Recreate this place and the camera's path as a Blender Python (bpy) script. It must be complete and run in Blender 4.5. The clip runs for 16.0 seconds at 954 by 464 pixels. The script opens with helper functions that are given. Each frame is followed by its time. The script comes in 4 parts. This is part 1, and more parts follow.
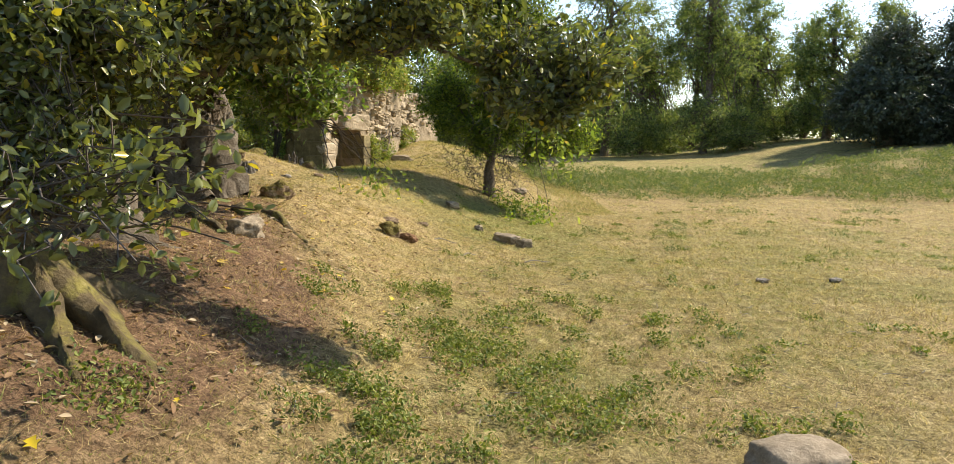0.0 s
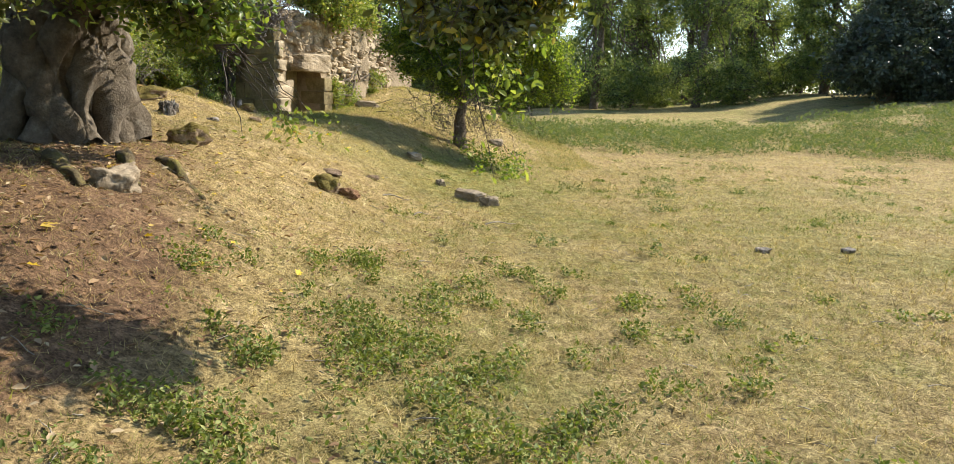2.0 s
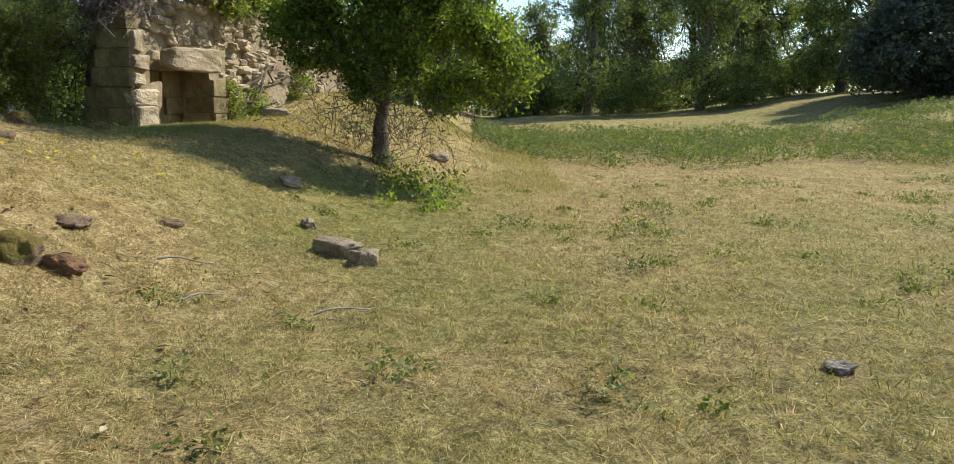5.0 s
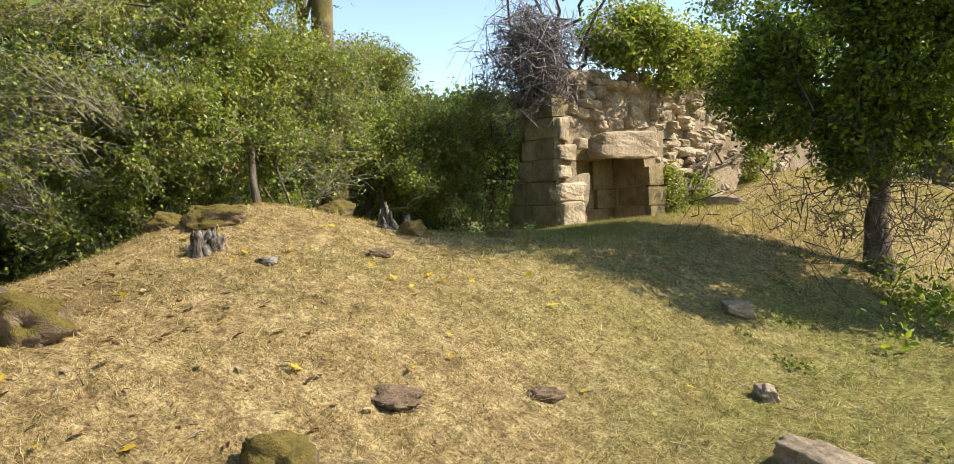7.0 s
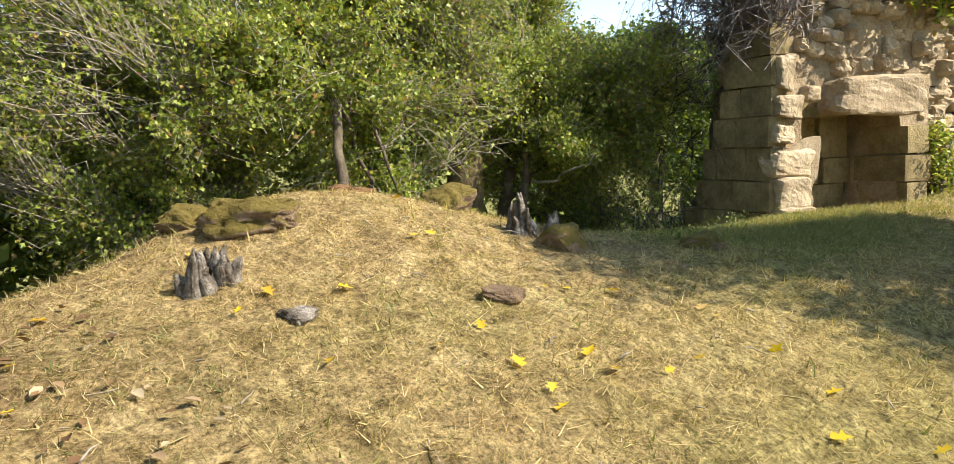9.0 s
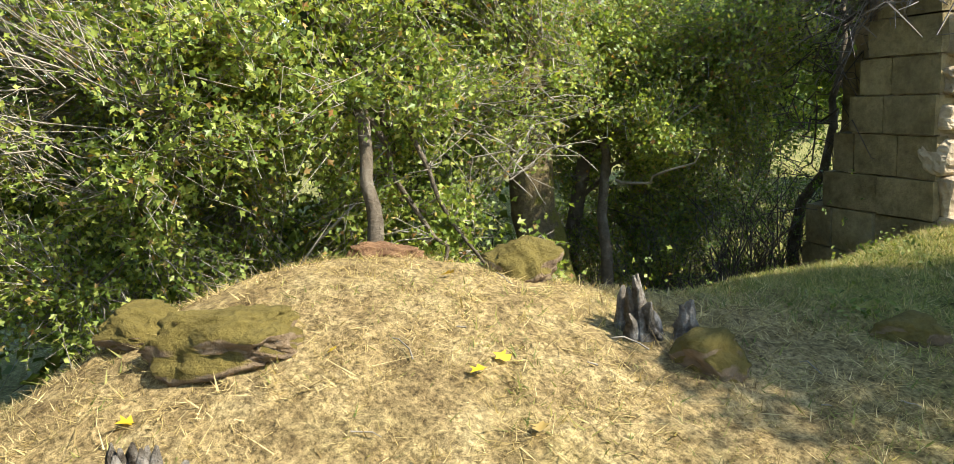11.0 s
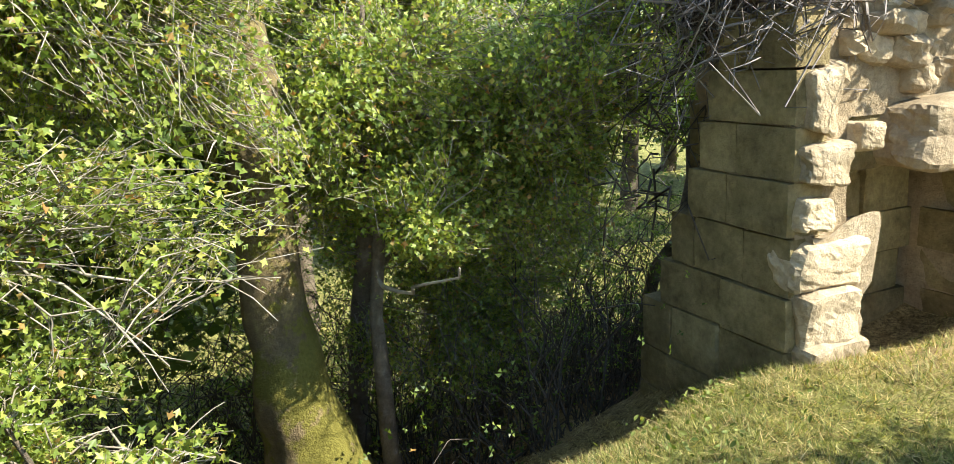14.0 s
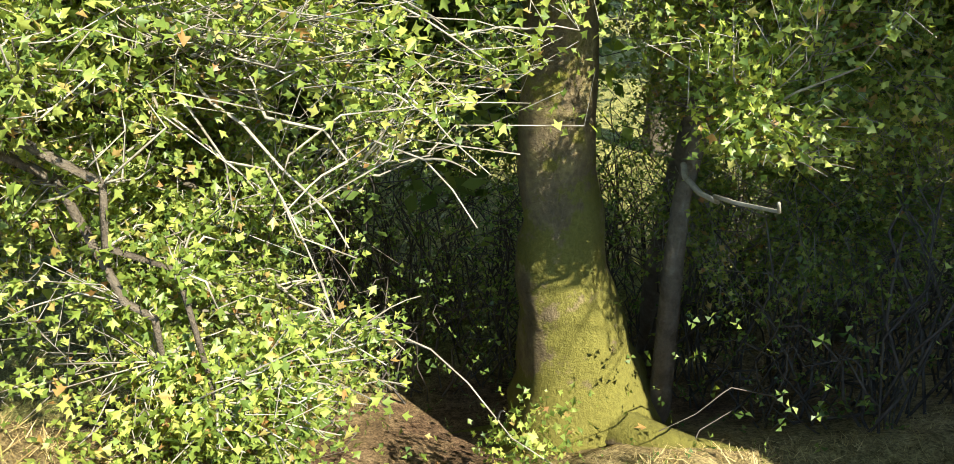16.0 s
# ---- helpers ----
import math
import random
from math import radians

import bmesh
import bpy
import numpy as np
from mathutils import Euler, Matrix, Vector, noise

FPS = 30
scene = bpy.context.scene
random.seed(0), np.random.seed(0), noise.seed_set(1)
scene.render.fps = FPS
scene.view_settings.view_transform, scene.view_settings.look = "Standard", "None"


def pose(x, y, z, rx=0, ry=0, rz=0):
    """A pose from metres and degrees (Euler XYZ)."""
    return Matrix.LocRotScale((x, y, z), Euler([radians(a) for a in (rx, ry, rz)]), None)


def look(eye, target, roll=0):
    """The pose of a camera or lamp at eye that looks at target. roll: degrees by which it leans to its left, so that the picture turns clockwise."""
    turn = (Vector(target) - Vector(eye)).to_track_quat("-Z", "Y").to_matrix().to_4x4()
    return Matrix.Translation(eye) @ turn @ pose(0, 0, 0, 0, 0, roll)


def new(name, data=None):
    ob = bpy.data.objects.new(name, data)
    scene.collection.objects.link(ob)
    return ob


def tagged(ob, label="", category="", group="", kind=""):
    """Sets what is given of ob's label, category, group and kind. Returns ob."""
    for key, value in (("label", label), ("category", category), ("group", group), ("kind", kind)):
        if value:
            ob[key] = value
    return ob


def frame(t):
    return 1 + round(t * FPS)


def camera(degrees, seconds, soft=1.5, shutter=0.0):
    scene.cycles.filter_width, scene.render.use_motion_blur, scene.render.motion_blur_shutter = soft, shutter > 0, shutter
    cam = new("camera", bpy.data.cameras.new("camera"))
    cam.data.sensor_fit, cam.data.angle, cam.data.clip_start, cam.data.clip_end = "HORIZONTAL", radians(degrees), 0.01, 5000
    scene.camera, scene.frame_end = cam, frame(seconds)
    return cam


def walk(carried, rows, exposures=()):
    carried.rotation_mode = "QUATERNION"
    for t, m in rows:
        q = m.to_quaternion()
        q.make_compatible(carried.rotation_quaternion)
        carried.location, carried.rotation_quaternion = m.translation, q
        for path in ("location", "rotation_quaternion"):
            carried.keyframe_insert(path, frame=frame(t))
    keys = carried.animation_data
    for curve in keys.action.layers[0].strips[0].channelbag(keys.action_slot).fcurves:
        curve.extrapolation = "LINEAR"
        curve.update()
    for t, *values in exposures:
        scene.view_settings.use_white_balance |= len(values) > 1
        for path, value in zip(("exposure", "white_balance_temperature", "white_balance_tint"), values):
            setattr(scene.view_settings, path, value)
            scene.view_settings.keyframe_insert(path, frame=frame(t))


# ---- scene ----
cam = camera(66.0, 16.0, soft=0.6)
PATH = [
    (0, (-0.042, 0.062, 1.579), (-0.04, 2.047, 1.334), 1.3),
    (0.5, (0.129, 0.261, 1.518), (0.173, 2.242, 1.25), 4.4),
    (1, (0.201, 0.558, 1.482), (0.329, 2.526, 1.15), 0.4),
    (1.5, (0.218, 0.999, 1.462), (0.115, 2.963, 1.097), 0.5),
    (2, (0.375, 1.484, 1.444), (0.408, 3.45, 1.075), 2.2),
    (2.5, (0.536, 2.129, 1.415), (0.939, 4.04, 0.985), -0.5),
    (3, (0.701, 2.631, 1.392), (1.037, 4.542, 0.909), 2.6),
    (3.2, (0.746, 2.88, 1.376), (1.078, 4.789, 0.881), 2.0),
    (5.3, (1.595, 5.615, 1.274), (1.482, 7.585, 0.946), 2.0),
    (5.5, (1.593, 5.869, 1.293), (1.365, 7.829, 0.965), 3.6),
    (6, (1.526, 6.508, 1.309), (1.078, 8.448, 1.12), 1.9),
    (6.5, (1.308, 7.169, 1.342), (0.437, 8.959, 1.143), 0.7),
    (7, (1.0, 7.737, 1.379), (-0.121, 9.39, 1.276), -2.7),
    (7.5, (0.623, 8.289, 1.408), (-0.575, 9.886, 1.28), -4.6),
    (8, (0.187, 8.72, 1.48), (-1.157, 10.194, 1.336), -2.4),
    (8.5, (-0.225, 9.138, 1.497), (-1.528, 10.641, 1.292), -0.6),
    (9, (-0.467, 9.605, 1.591), (-1.905, 10.977, 1.364), -2.1),
    (9.2, (-0.602, 9.753, 1.624), (-2.073, 11.092, 1.42), -0.8),
    (11.3, (-1.632, 10.63, 2.08), (-3.153, 11.87, 1.693), -4.2),
    (11.5, (-1.645, 10.735, 2.125), (-3.142, 12.007, 1.75), -3.8),
    (12, (-1.628, 11.013, 2.219), (-3.124, 12.32, 1.986), -2.2),
    (12.5, (-1.757, 11.249, 2.244), (-3.291, 12.511, 2.014), -2.5),
    (13, (-1.946, 11.574, 2.322), (-3.38, 12.926, 1.982), -2.0),
    (13.5, (-2.032, 12.061, 2.404), (-3.4, 13.463, 1.997), -2.4),
    (14, (-2.011, 12.607, 2.458), (-3.406, 13.963, 1.995), -3.4),
    (14.5, (-2.098, 13.032, 2.477), (-3.481, 14.35, 1.883), 0.2),
    (15, (-2.132, 13.386, 2.517), (-3.777, 14.238, 1.763), -1.1),
    (15.5, (-2.404, 13.462, 2.455), (-4.09, 14.071, 1.566), -1.7),
    (16, (-2.753, 13.585, 2.493), (-4.469, 13.944, 1.531), -2.0),
]
walk(cam, [(t, look(eye, target, roll)) for t, eye, target, roll in PATH],
     exposures=[(0, 0.95, 7000, 11), (1, 1.0, 7000, 11), (2, 1.05, 6700, 10), (3, 0.87, 6400, 8), (5.5, 0.62, 6400, 6), (6, 0.62, 6400, 6), (7, 1.0, 6900, 11), (9, 1.3, 7000, 11), (11.3, 1.6, 6600, 6), (14, 1.85, 6600, 5), (16, 1.95, 6600, 3)])

# ---- world, sun, exposure ----
SUN_AZ, SUN_EL = 62.0, 42.0   # degrees from +y towards +x, and above the horizon
world = bpy.data.worlds.new("sky")
scene.world = world
world.use_nodes = True
wn = world.node_tree
sky = wn.nodes.new("ShaderNodeTexSky")
sky.sky_type, sky.sun_disc = "NISHITA", False
sky.sun_elevation, sky.sun_rotation = radians(SUN_EL), radians(SUN_AZ)
sky.air_density, sky.dust_density, sky.ozone_density = 1.0, 0.25, 2.0
wn.links.new(sky.outputs[0], wn.nodes["Background"].inputs[0])
wn.nodes["Background"].inputs[1].default_value = 0.145
sun = new("sun", bpy.data.lights.new("sun", "SUN"))
sun.data.energy, sun.data.angle, sun.data.color = 4.6, radians(0.5), (1.0, 0.94, 0.84)
TO_SUN = Vector((math.sin(radians(SUN_AZ)) * math.cos(radians(SUN_EL)), math.cos(radians(SUN_AZ)) * math.cos(radians(SUN_EL)), math.sin(radians(SUN_EL))))
sun.matrix_world = look(TO_SUN * 60, (0, 0, 0))

rng = np.random.default_rng(7)


# ---- materials ----
def mat(name):
    m = bpy.data.materials.new(name)
    m.use_nodes = True
    return m, m.node_tree.nodes, m.node_tree.links, m.node_tree.nodes["Principled BSDF"]


def ramp(nodes, links, source, stops):
    r = nodes.new("ShaderNodeValToRGB")
    while len(r.color_ramp.elements) < len(stops):
        r.color_ramp.elements.new(0.5)
    for e, (at, c) in zip(r.color_ramp.elements, stops):
        e.position, e.color = at, (*c, 1)
    links.new(source, r.inputs[0])
    return r.outputs[0]


def noise_tex(nodes, links, scale, detail=6.0, rough=0.6, vector=None, kind="ShaderNodeTexNoise"):
    n = nodes.new(kind)
    n.inputs["Scale"].default_value = scale
    if kind == "ShaderNodeTexNoise":
        n.inputs["Detail"].default_value, n.inputs["Roughness"].default_value = detail, rough
    if vector is not None:
        links.new(vector, n.inputs["Vector"])
    return n.outputs[0]


def blend(nodes, links, fac, a, b, mode="MIX"):
    x = nodes.new("ShaderNodeMix")
    x.data_type, x.blend_type = "RGBA", mode
    for socket, value in ((x.inputs[0], fac), (x.inputs[6], a), (x.inputs[7], b)):
        if isinstance(value, (int, float)):
            socket.default_value = value
        elif isinstance(value, tuple):
            socket.default_value = (*value, 1)
        else:
            links.new(value, socket)
    return x.outputs[2]


def bump(nodes, links, bsdf, height, strength, distance):
    b = nodes.new("ShaderNodeBump")
    b.inputs["Strength"].default_value, b.inputs["Distance"].default_value = strength, distance
    links.new(height, b.inputs["Height"])
    links.new(b.outputs[0], bsdf.inputs["Normal"])


def place_vector(nodes, local=False):
    if local:
        return nodes.new("ShaderNodeTexCoord").outputs["Object"]
    return nodes.new("ShaderNodeNewGeometry").outputs["Position"]


def leaf_material(name, stops, through_light=0.4, rough=0.45, gloss=0.4):
    m, n, k, b = mat(name)
    island = n.new("ShaderNodeNewGeometry").outputs["Random Per Island"]
    c = ramp(n, k, island, stops)
    patch = noise_tex(n, k, 1.3, 3, 0.6, place_vector(n))
    c = blend(n, k, 0.45, c, blend(n, k, 1.0, c, ramp(n, k, patch, [(0.3, (0.55, 0.6, 0.5)), (0.7, (1.35, 1.25, 0.95))]), "MULTIPLY"))
    k.new(c, b.inputs["Base Color"])
    b.inputs["Roughness"].default_value = rough
    b.inputs["Specular IOR Level"].default_value = gloss
    t = n.new("ShaderNodeBsdfTranslucent")
    k.new(blend(n, k, 1.0, c, (1.5, 1.5, 0.7), "MULTIPLY"), t.inputs[0])
    s = n.new("ShaderNodeMixShader")
    s.inputs[0].default_value = through_light
    k.new(b.outputs[0], s.inputs[1])
    k.new(t.outputs[0], s.inputs[2])
    k.new(s.outputs[0], n["Material Output"].inputs[0])
    return m


def rough_material(name, stops, scale, fine=40.0, bumpy=0.6, depth=0.02, rough=0.9, moss=None, local=False, per_piece=0.0):
    """Stone, bark or earth: a coarse tone, fine grain, relief, and moss on what faces up."""
    m, n, k, b = mat(name)
    p = place_vector(n, local)
    coarse, grain = noise_tex(n, k, scale, 8, 0.65, p), noise_tex(n, k, fine, 8, 0.7, p)
    c = ramp(n, k, coarse, stops)
    c = blend(n, k, 0.5, c, ramp(n, k, grain, [(0.3, (0.45, 0.45, 0.45)), (0.7, (1.4, 1.4, 1.4))]), "MULTIPLY")
    if per_piece:
        tone = ramp(n, k, n.new("ShaderNodeObjectInfo").outputs["Random"], [(0.0, (1 - per_piece, 1 - per_piece * 1.1, 1 - per_piece * 1.2)), (1.0, (1 + per_piece, 1 + per_piece, 1 + per_piece))])
        c = blend(n, k, 1.0, c, tone, "MULTIPLY")
    if moss:
        colour, lo, hi = moss
        up = n.new("ShaderNodeSeparateXYZ")
        k.new(n.new("ShaderNodeNewGeometry").outputs["Normal"], up.inputs[0])
        add = n.new("ShaderNodeMath")
        add.operation = "MULTIPLY_ADD"
        k.new(noise_tex(n, k, 4.0, 6, 0.7, p), add.inputs[0])
        add.inputs[1].default_value = 1.6
        k.new(up.outputs[2], add.inputs[2])
        f = ramp(n, k, add.outputs[0], [(lo, (0, 0, 0)), (hi, (1, 1, 1))])
        mossy = blend(n, k, grain, tuple(0.45 * v for v in colour), tuple(1.5 * v for v in colour))
        c = blend(n, k, f, c, mossy)
    k.new(c, b.inputs["Base Color"])
    b.inputs["Roughness"].default_value = rough
    b.inputs["Specular IOR Level"].default_value = 0.2
    bump(n, k, b, blend(n, k, 0.5, coarse, grain), bumpy, depth)
    return m


HOLLY = leaf_material("holly leaf", [(0, (0.05, 0.065, 0.025)), (0.6, (0.12, 0.14, 0.045)), (0.93, (0.21, 0.22, 0.06)), (1, (0.45, 0.35, 0.03))], 0.4, 0.3, 0.6)
HAWTHORN = leaf_material("hawthorn leaf", [(0, (0.08, 0.13, 0.026)), (0.5, (0.22, 0.28, 0.055)), (0.9, (0.39, 0.42, 0.11)), (0.96, (0.36, 0.29, 0.10)), (1, (0.36, 0.18, 0.07))], 0.40)
BUSHLEAF = leaf_material("bush leaf", [(0, (0.05, 0.09, 0.02)), (0.6, (0.16, 0.23, 0.035)), (1, (0.30, 0.36, 0.055))], 0.5)
WOODLEAF = leaf_material("woodland leaf", [(0, (0.05, 0.09, 0.022)), (0.6, (0.13, 0.19, 0.045)), (1, (0.27, 0.32, 0.08))], 0.42)
# paler and greyer than WOODLEAF: distance haze is put into the leaf colour
HAZYLEAF = leaf_material("hazed far leaf", [(0, (0.08, 0.12, 0.05)), (0.6, (0.17, 0.22, 0.085)), (1, (0.30, 0.33, 0.13))], 0.45, 0.6, 0.2)
DARKLEAF = leaf_material("dark needle", [(0, (0.03, 0.045, 0.032)), (1, (0.07, 0.09, 0.06))], 0.2)
NETTLE = leaf_material("nettle leaf", [(0, (0.075, 0.11, 0.04)), (0.7, (0.14, 0.18, 0.07)), (1, (0.26, 0.25, 0.12))], 0.35, 0.65, 0.15)
STRAW = leaf_material("dry grass", [(0, (0.15, 0.10, 0.045)), (0.55, (0.40, 0.305, 0.145)), (1, (0.68, 0.56, 0.33))], 0.3, 0.6, 0.2)
GREENGRASS = leaf_material("green grass", [(0, (0.10, 0.125, 0.035)), (0.6, (0.20, 0.22, 0.065)), (1, (0.40, 0.36, 0.14))], 0.35, 0.5, 0.25)
WEED = leaf_material("weed leaf", [(0, (0.07, 0.10, 0.02)), (0.6, (0.15, 0.185, 0.045)), (1, (0.28, 0.30, 0.10))], 0.35, 0.55, 0.25)
YELLOWLEAF = leaf_material("fallen yellow leaf", [(0, (0.42, 0.26, 0.03)), (0.6, (0.62, 0.47, 0.03)), (1, (0.40, 0.28, 0.12))], 0.3)
LITTER = leaf_material("dead leaf", [(0, (0.10, 0.055, 0.03)), (0.6, (0.25, 0.15, 0.08)), (1, (0.45, 0.36, 0.25))], 0.15, 0.7, 0.2)
BARK = rough_material("grey bark", [(0.3, (0.075, 0.058, 0.04)), (0.55, (0.15, 0.12, 0.085)), (0.75, (0.27, 0.23, 0.175))], 7, 40, 1.0, 0.05)
TRUNKMOSS = rough_material("mossy trunk", [(0.3, (0.09, 0.07, 0.04)), (0.5, (0.16, 0.12, 0.065)), (0.62, (0.24, 0.19, 0.08)), (0.8, (0.34, 0.28, 0.16))], 5, 45, 1.0, 0.04, moss=((0.145, 0.13, 0.028), 0.9, 1.7))
MOSSBARK = rough_material("mossy bark", [(0.3, (0.07, 0.052, 0.03)), (0.5, (0.12, 0.09, 0.045)), (0.62, (0.20, 0.17, 0.045)), (0.8, (0.30, 0.25, 0.12))], 5, 30, 1.0, 0.05, moss=((0.17, 0.145, 0.03), 1.0, 1.5))
TWIG = rough_material("pale twig", [(0.3, (0.12, 0.10, 0.07)), (0.7, (0.38, 0.34, 0.27))], 9, 60, 0.4, 0.005)
DARKTWIG = rough_material("dark twig", [(0.3, (0.05, 0.04, 0.035)), (0.7, (0.13, 0.11, 0.09))], 9, 60, 0.4, 0.005)
IVYSTEM = rough_material("dead ivy stem", [(0.3, (0.13, 0.11, 0.10)), (0.7, (0.30, 0.27, 0.25))], 9, 60, 0.4, 0.005)
ASHLAR = rough_material("dressed sandstone", [(0.25, (0.10, 0.08, 0.04)), (0.45, (0.22, 0.175, 0.085)), (0.65, (0.33, 0.265, 0.135)), (0.85, (0.44, 0.36, 0.21))], 4.5, 24, 1.0, 0.05, per_piece=0.18)
RUBBLE = rough_material("rubble sandstone", [(0.25, (0.22, 0.165, 0.10)), (0.55, (0.40, 0.32, 0.21)), (0.8, (0.54, 0.45, 0.33))], 3.0, 26, 0.9, 0.04, per_piece=0.2)
MORTAR = rough_material("earthy mortar", [(0.3, (0.20, 0.15, 0.09)), (0.7, (0.42, 0.33, 0.21))], 4, 26, 1.0, 0.05)
FIELDSTONE = rough_material("weathered fieldstone", [(0.3, (0.17, 0.125, 0.075)), (0.7, (0.36, 0.29, 0.20))], 5, 40, 0.8, 0.02)
MOSSSTONE = rough_material("moss-covered stone", [(0.3, (0.15, 0.10, 0.06)), (0.7, (0.30, 0.22, 0.14))], 9, 26, 1.0, 0.06, moss=((0.15, 0.115, 0.03), 0.8, 1.7))
REDMOSS = rough_material("russet moss", [(0.3, (0.13, 0.065, 0.035)), (0.7, (0.30, 0.17, 0.085))], 9, 70, 1.0, 0.04)
CLOD = rough_material("crumbling earth", [(0.3, (0.10, 0.065, 0.04)), (0.7, (0.30, 0.21, 0.13))], 14, 60, 1.0, 0.05)
DEADWOOD = rough_material("bleached dead wood", [(0.35, (0.06, 0.045, 0.03)), (0.5, (0.2, 0.17, 0.135)), (0.68, (0.48, 0.43, 0.37))], 14, 60, 1.0, 0.05)


def ground_material():
    m, n, k, b = mat("dry pasture")
    p = place_vector(n)
    wide, mid, fine = noise_tex(n, k, 0.55, 5, 0.6, p), noise_tex(n, k, 4.5, 7, 0.65, p), noise_tex(n, k, 55, 8, 0.75, p)
    dry = ramp(n, k, mid, [(0.25, (0.19, 0.13, 0.06)), (0.5, (0.34, 0.25, 0.115)), (0.75, (0.48, 0.375, 0.19))])
    green = ramp(n, k, mid, [(0.3, (0.13, 0.13, 0.04)), (0.7, (0.28, 0.26, 0.085))])
    soil = ramp(n, k, mid, [(0.3, (0.10, 0.06, 0.035)), (0.7, (0.24, 0.15, 0.085))])
    turf, bare = n.new("ShaderNodeAttribute"), n.new("ShaderNodeAttribute")
    turf.attribute_name, bare.attribute_name = "turf", "bare"

    def masked(attribute, lo, hi):
        a = n.new("ShaderNodeMath")
        a.operation = "ADD"
        k.new(attribute.outputs["Fac"], a.inputs[0])
        k.new(wide, a.inputs[1])
        return ramp(n, k, a.outputs[0], [(lo, (0, 0, 0)), (hi, (1, 1, 1))])

    c = blend(n, k, masked(turf, 0.55, 0.95), dry, green)
    c = blend(n, k, masked(bare, 0.75, 1.1), c, soil)
    clot = noise_tex(n, k, 17, 6, 0.7, p)
    c = blend(n, k, 0.8, c, ramp(n, k, clot, [(0.32, (0.30, 0.27, 0.25)), (0.62, (1.25, 1.25, 1.25))]), "MULTIPLY")
    c = blend(n, k, 0.8, c, ramp(n, k, fine, [(0.36, (0.22, 0.22, 0.20)), (0.62, (1.75, 1.75, 1.75))]), "MULTIPLY")
    k.new(c, b.inputs["Base Color"])
    b.inputs["Roughness"].default_value, b.inputs["Specular IOR Level"].default_value = 0.95, 0.1
    bump(n, k, b, blend(n, k, 0.5, clot, fine), 1.0, 0.05)
    return m


# ---- mesh helpers ----
def mesh_of(name, verts, faces, material, smooth=True):
    me = bpy.data.meshes.new(name)
    me.from_pydata([tuple(v) for v in verts] if not isinstance(verts, np.ndarray) else verts.tolist(), [], faces if isinstance(faces, list) else faces.tolist())
    me.materials.append(material)
    if smooth:
        me.polygons.foreach_set("use_smooth", np.ones(len(me.polygons), bool))
    return me


def thing(name, place, label, category, group="", kind=""):
    ob = new(name)
    ob.location = place
    return tagged(ob, label, category, group, kind)


def child(name, me, parent, label="", kind=""):
    """A part given in world places, under its thing."""
    ob = new(name, me)
    ob.parent = parent
    ob.location = -Vector(parent.location)
    return tagged(ob, label, "", "", kind)


class Tubes:
    """Collects round, tapering stems."""

    def __init__(self):
        self.verts, self.faces = [], []

    def add(self, points, radii, sides=6, lump=0.0):
        points = np.asarray(points, float)
        start = len(self.verts)
        side = np.array([0.37, 0.61, 0.2])
        for n, (p, r) in enumerate(zip(points, radii)):
            way = points[min(n + 1, len(points) - 1)] - points[max(n - 1, 0)]
            way = way / (np.linalg.norm(way) + 1e-9)
            a = np.cross(way, side)
            if np.linalg.norm(a) < 1e-3:
                a = np.cross(way, (1, 0, 0))
            a /= np.linalg.norm(a)
            c = np.cross(way, a)
            side = np.cross(a, way)
            for s in range(sides):
                t = 2 * math.pi * s / sides
                out = math.cos(t) * a + math.sin(t) * c
                q = r
                if lump:
                    fold = abs(noise.noise(Vector((p[0] + out[0] * 2.2, p[1] + out[1] * 2.2, p[2] * 0.9)))) - 0.2
                    q = r * (1 + lump * (0.6 * noise.noise(Vector(p * 1.7 + out * 1.3)) + 1.3 * fold + 0.4 * noise.noise(Vector(p * 6 + out * 5))))
                self.verts.append(p + q * out)
        for n in range(len(points) - 1):
            for s in range(sides):
                i, j = start + n * sides + s, start + n * sides + (s + 1) % sides
                self.faces.append((i, j, j + sides, i + sides))
        self.faces.append(tuple(range(start + (len(points) - 1) * sides, start + len(points) * sides)))

    def mesh(self, name, material):
        return mesh_of(name, [tuple(v) for v in self.verts], self.faces, material)


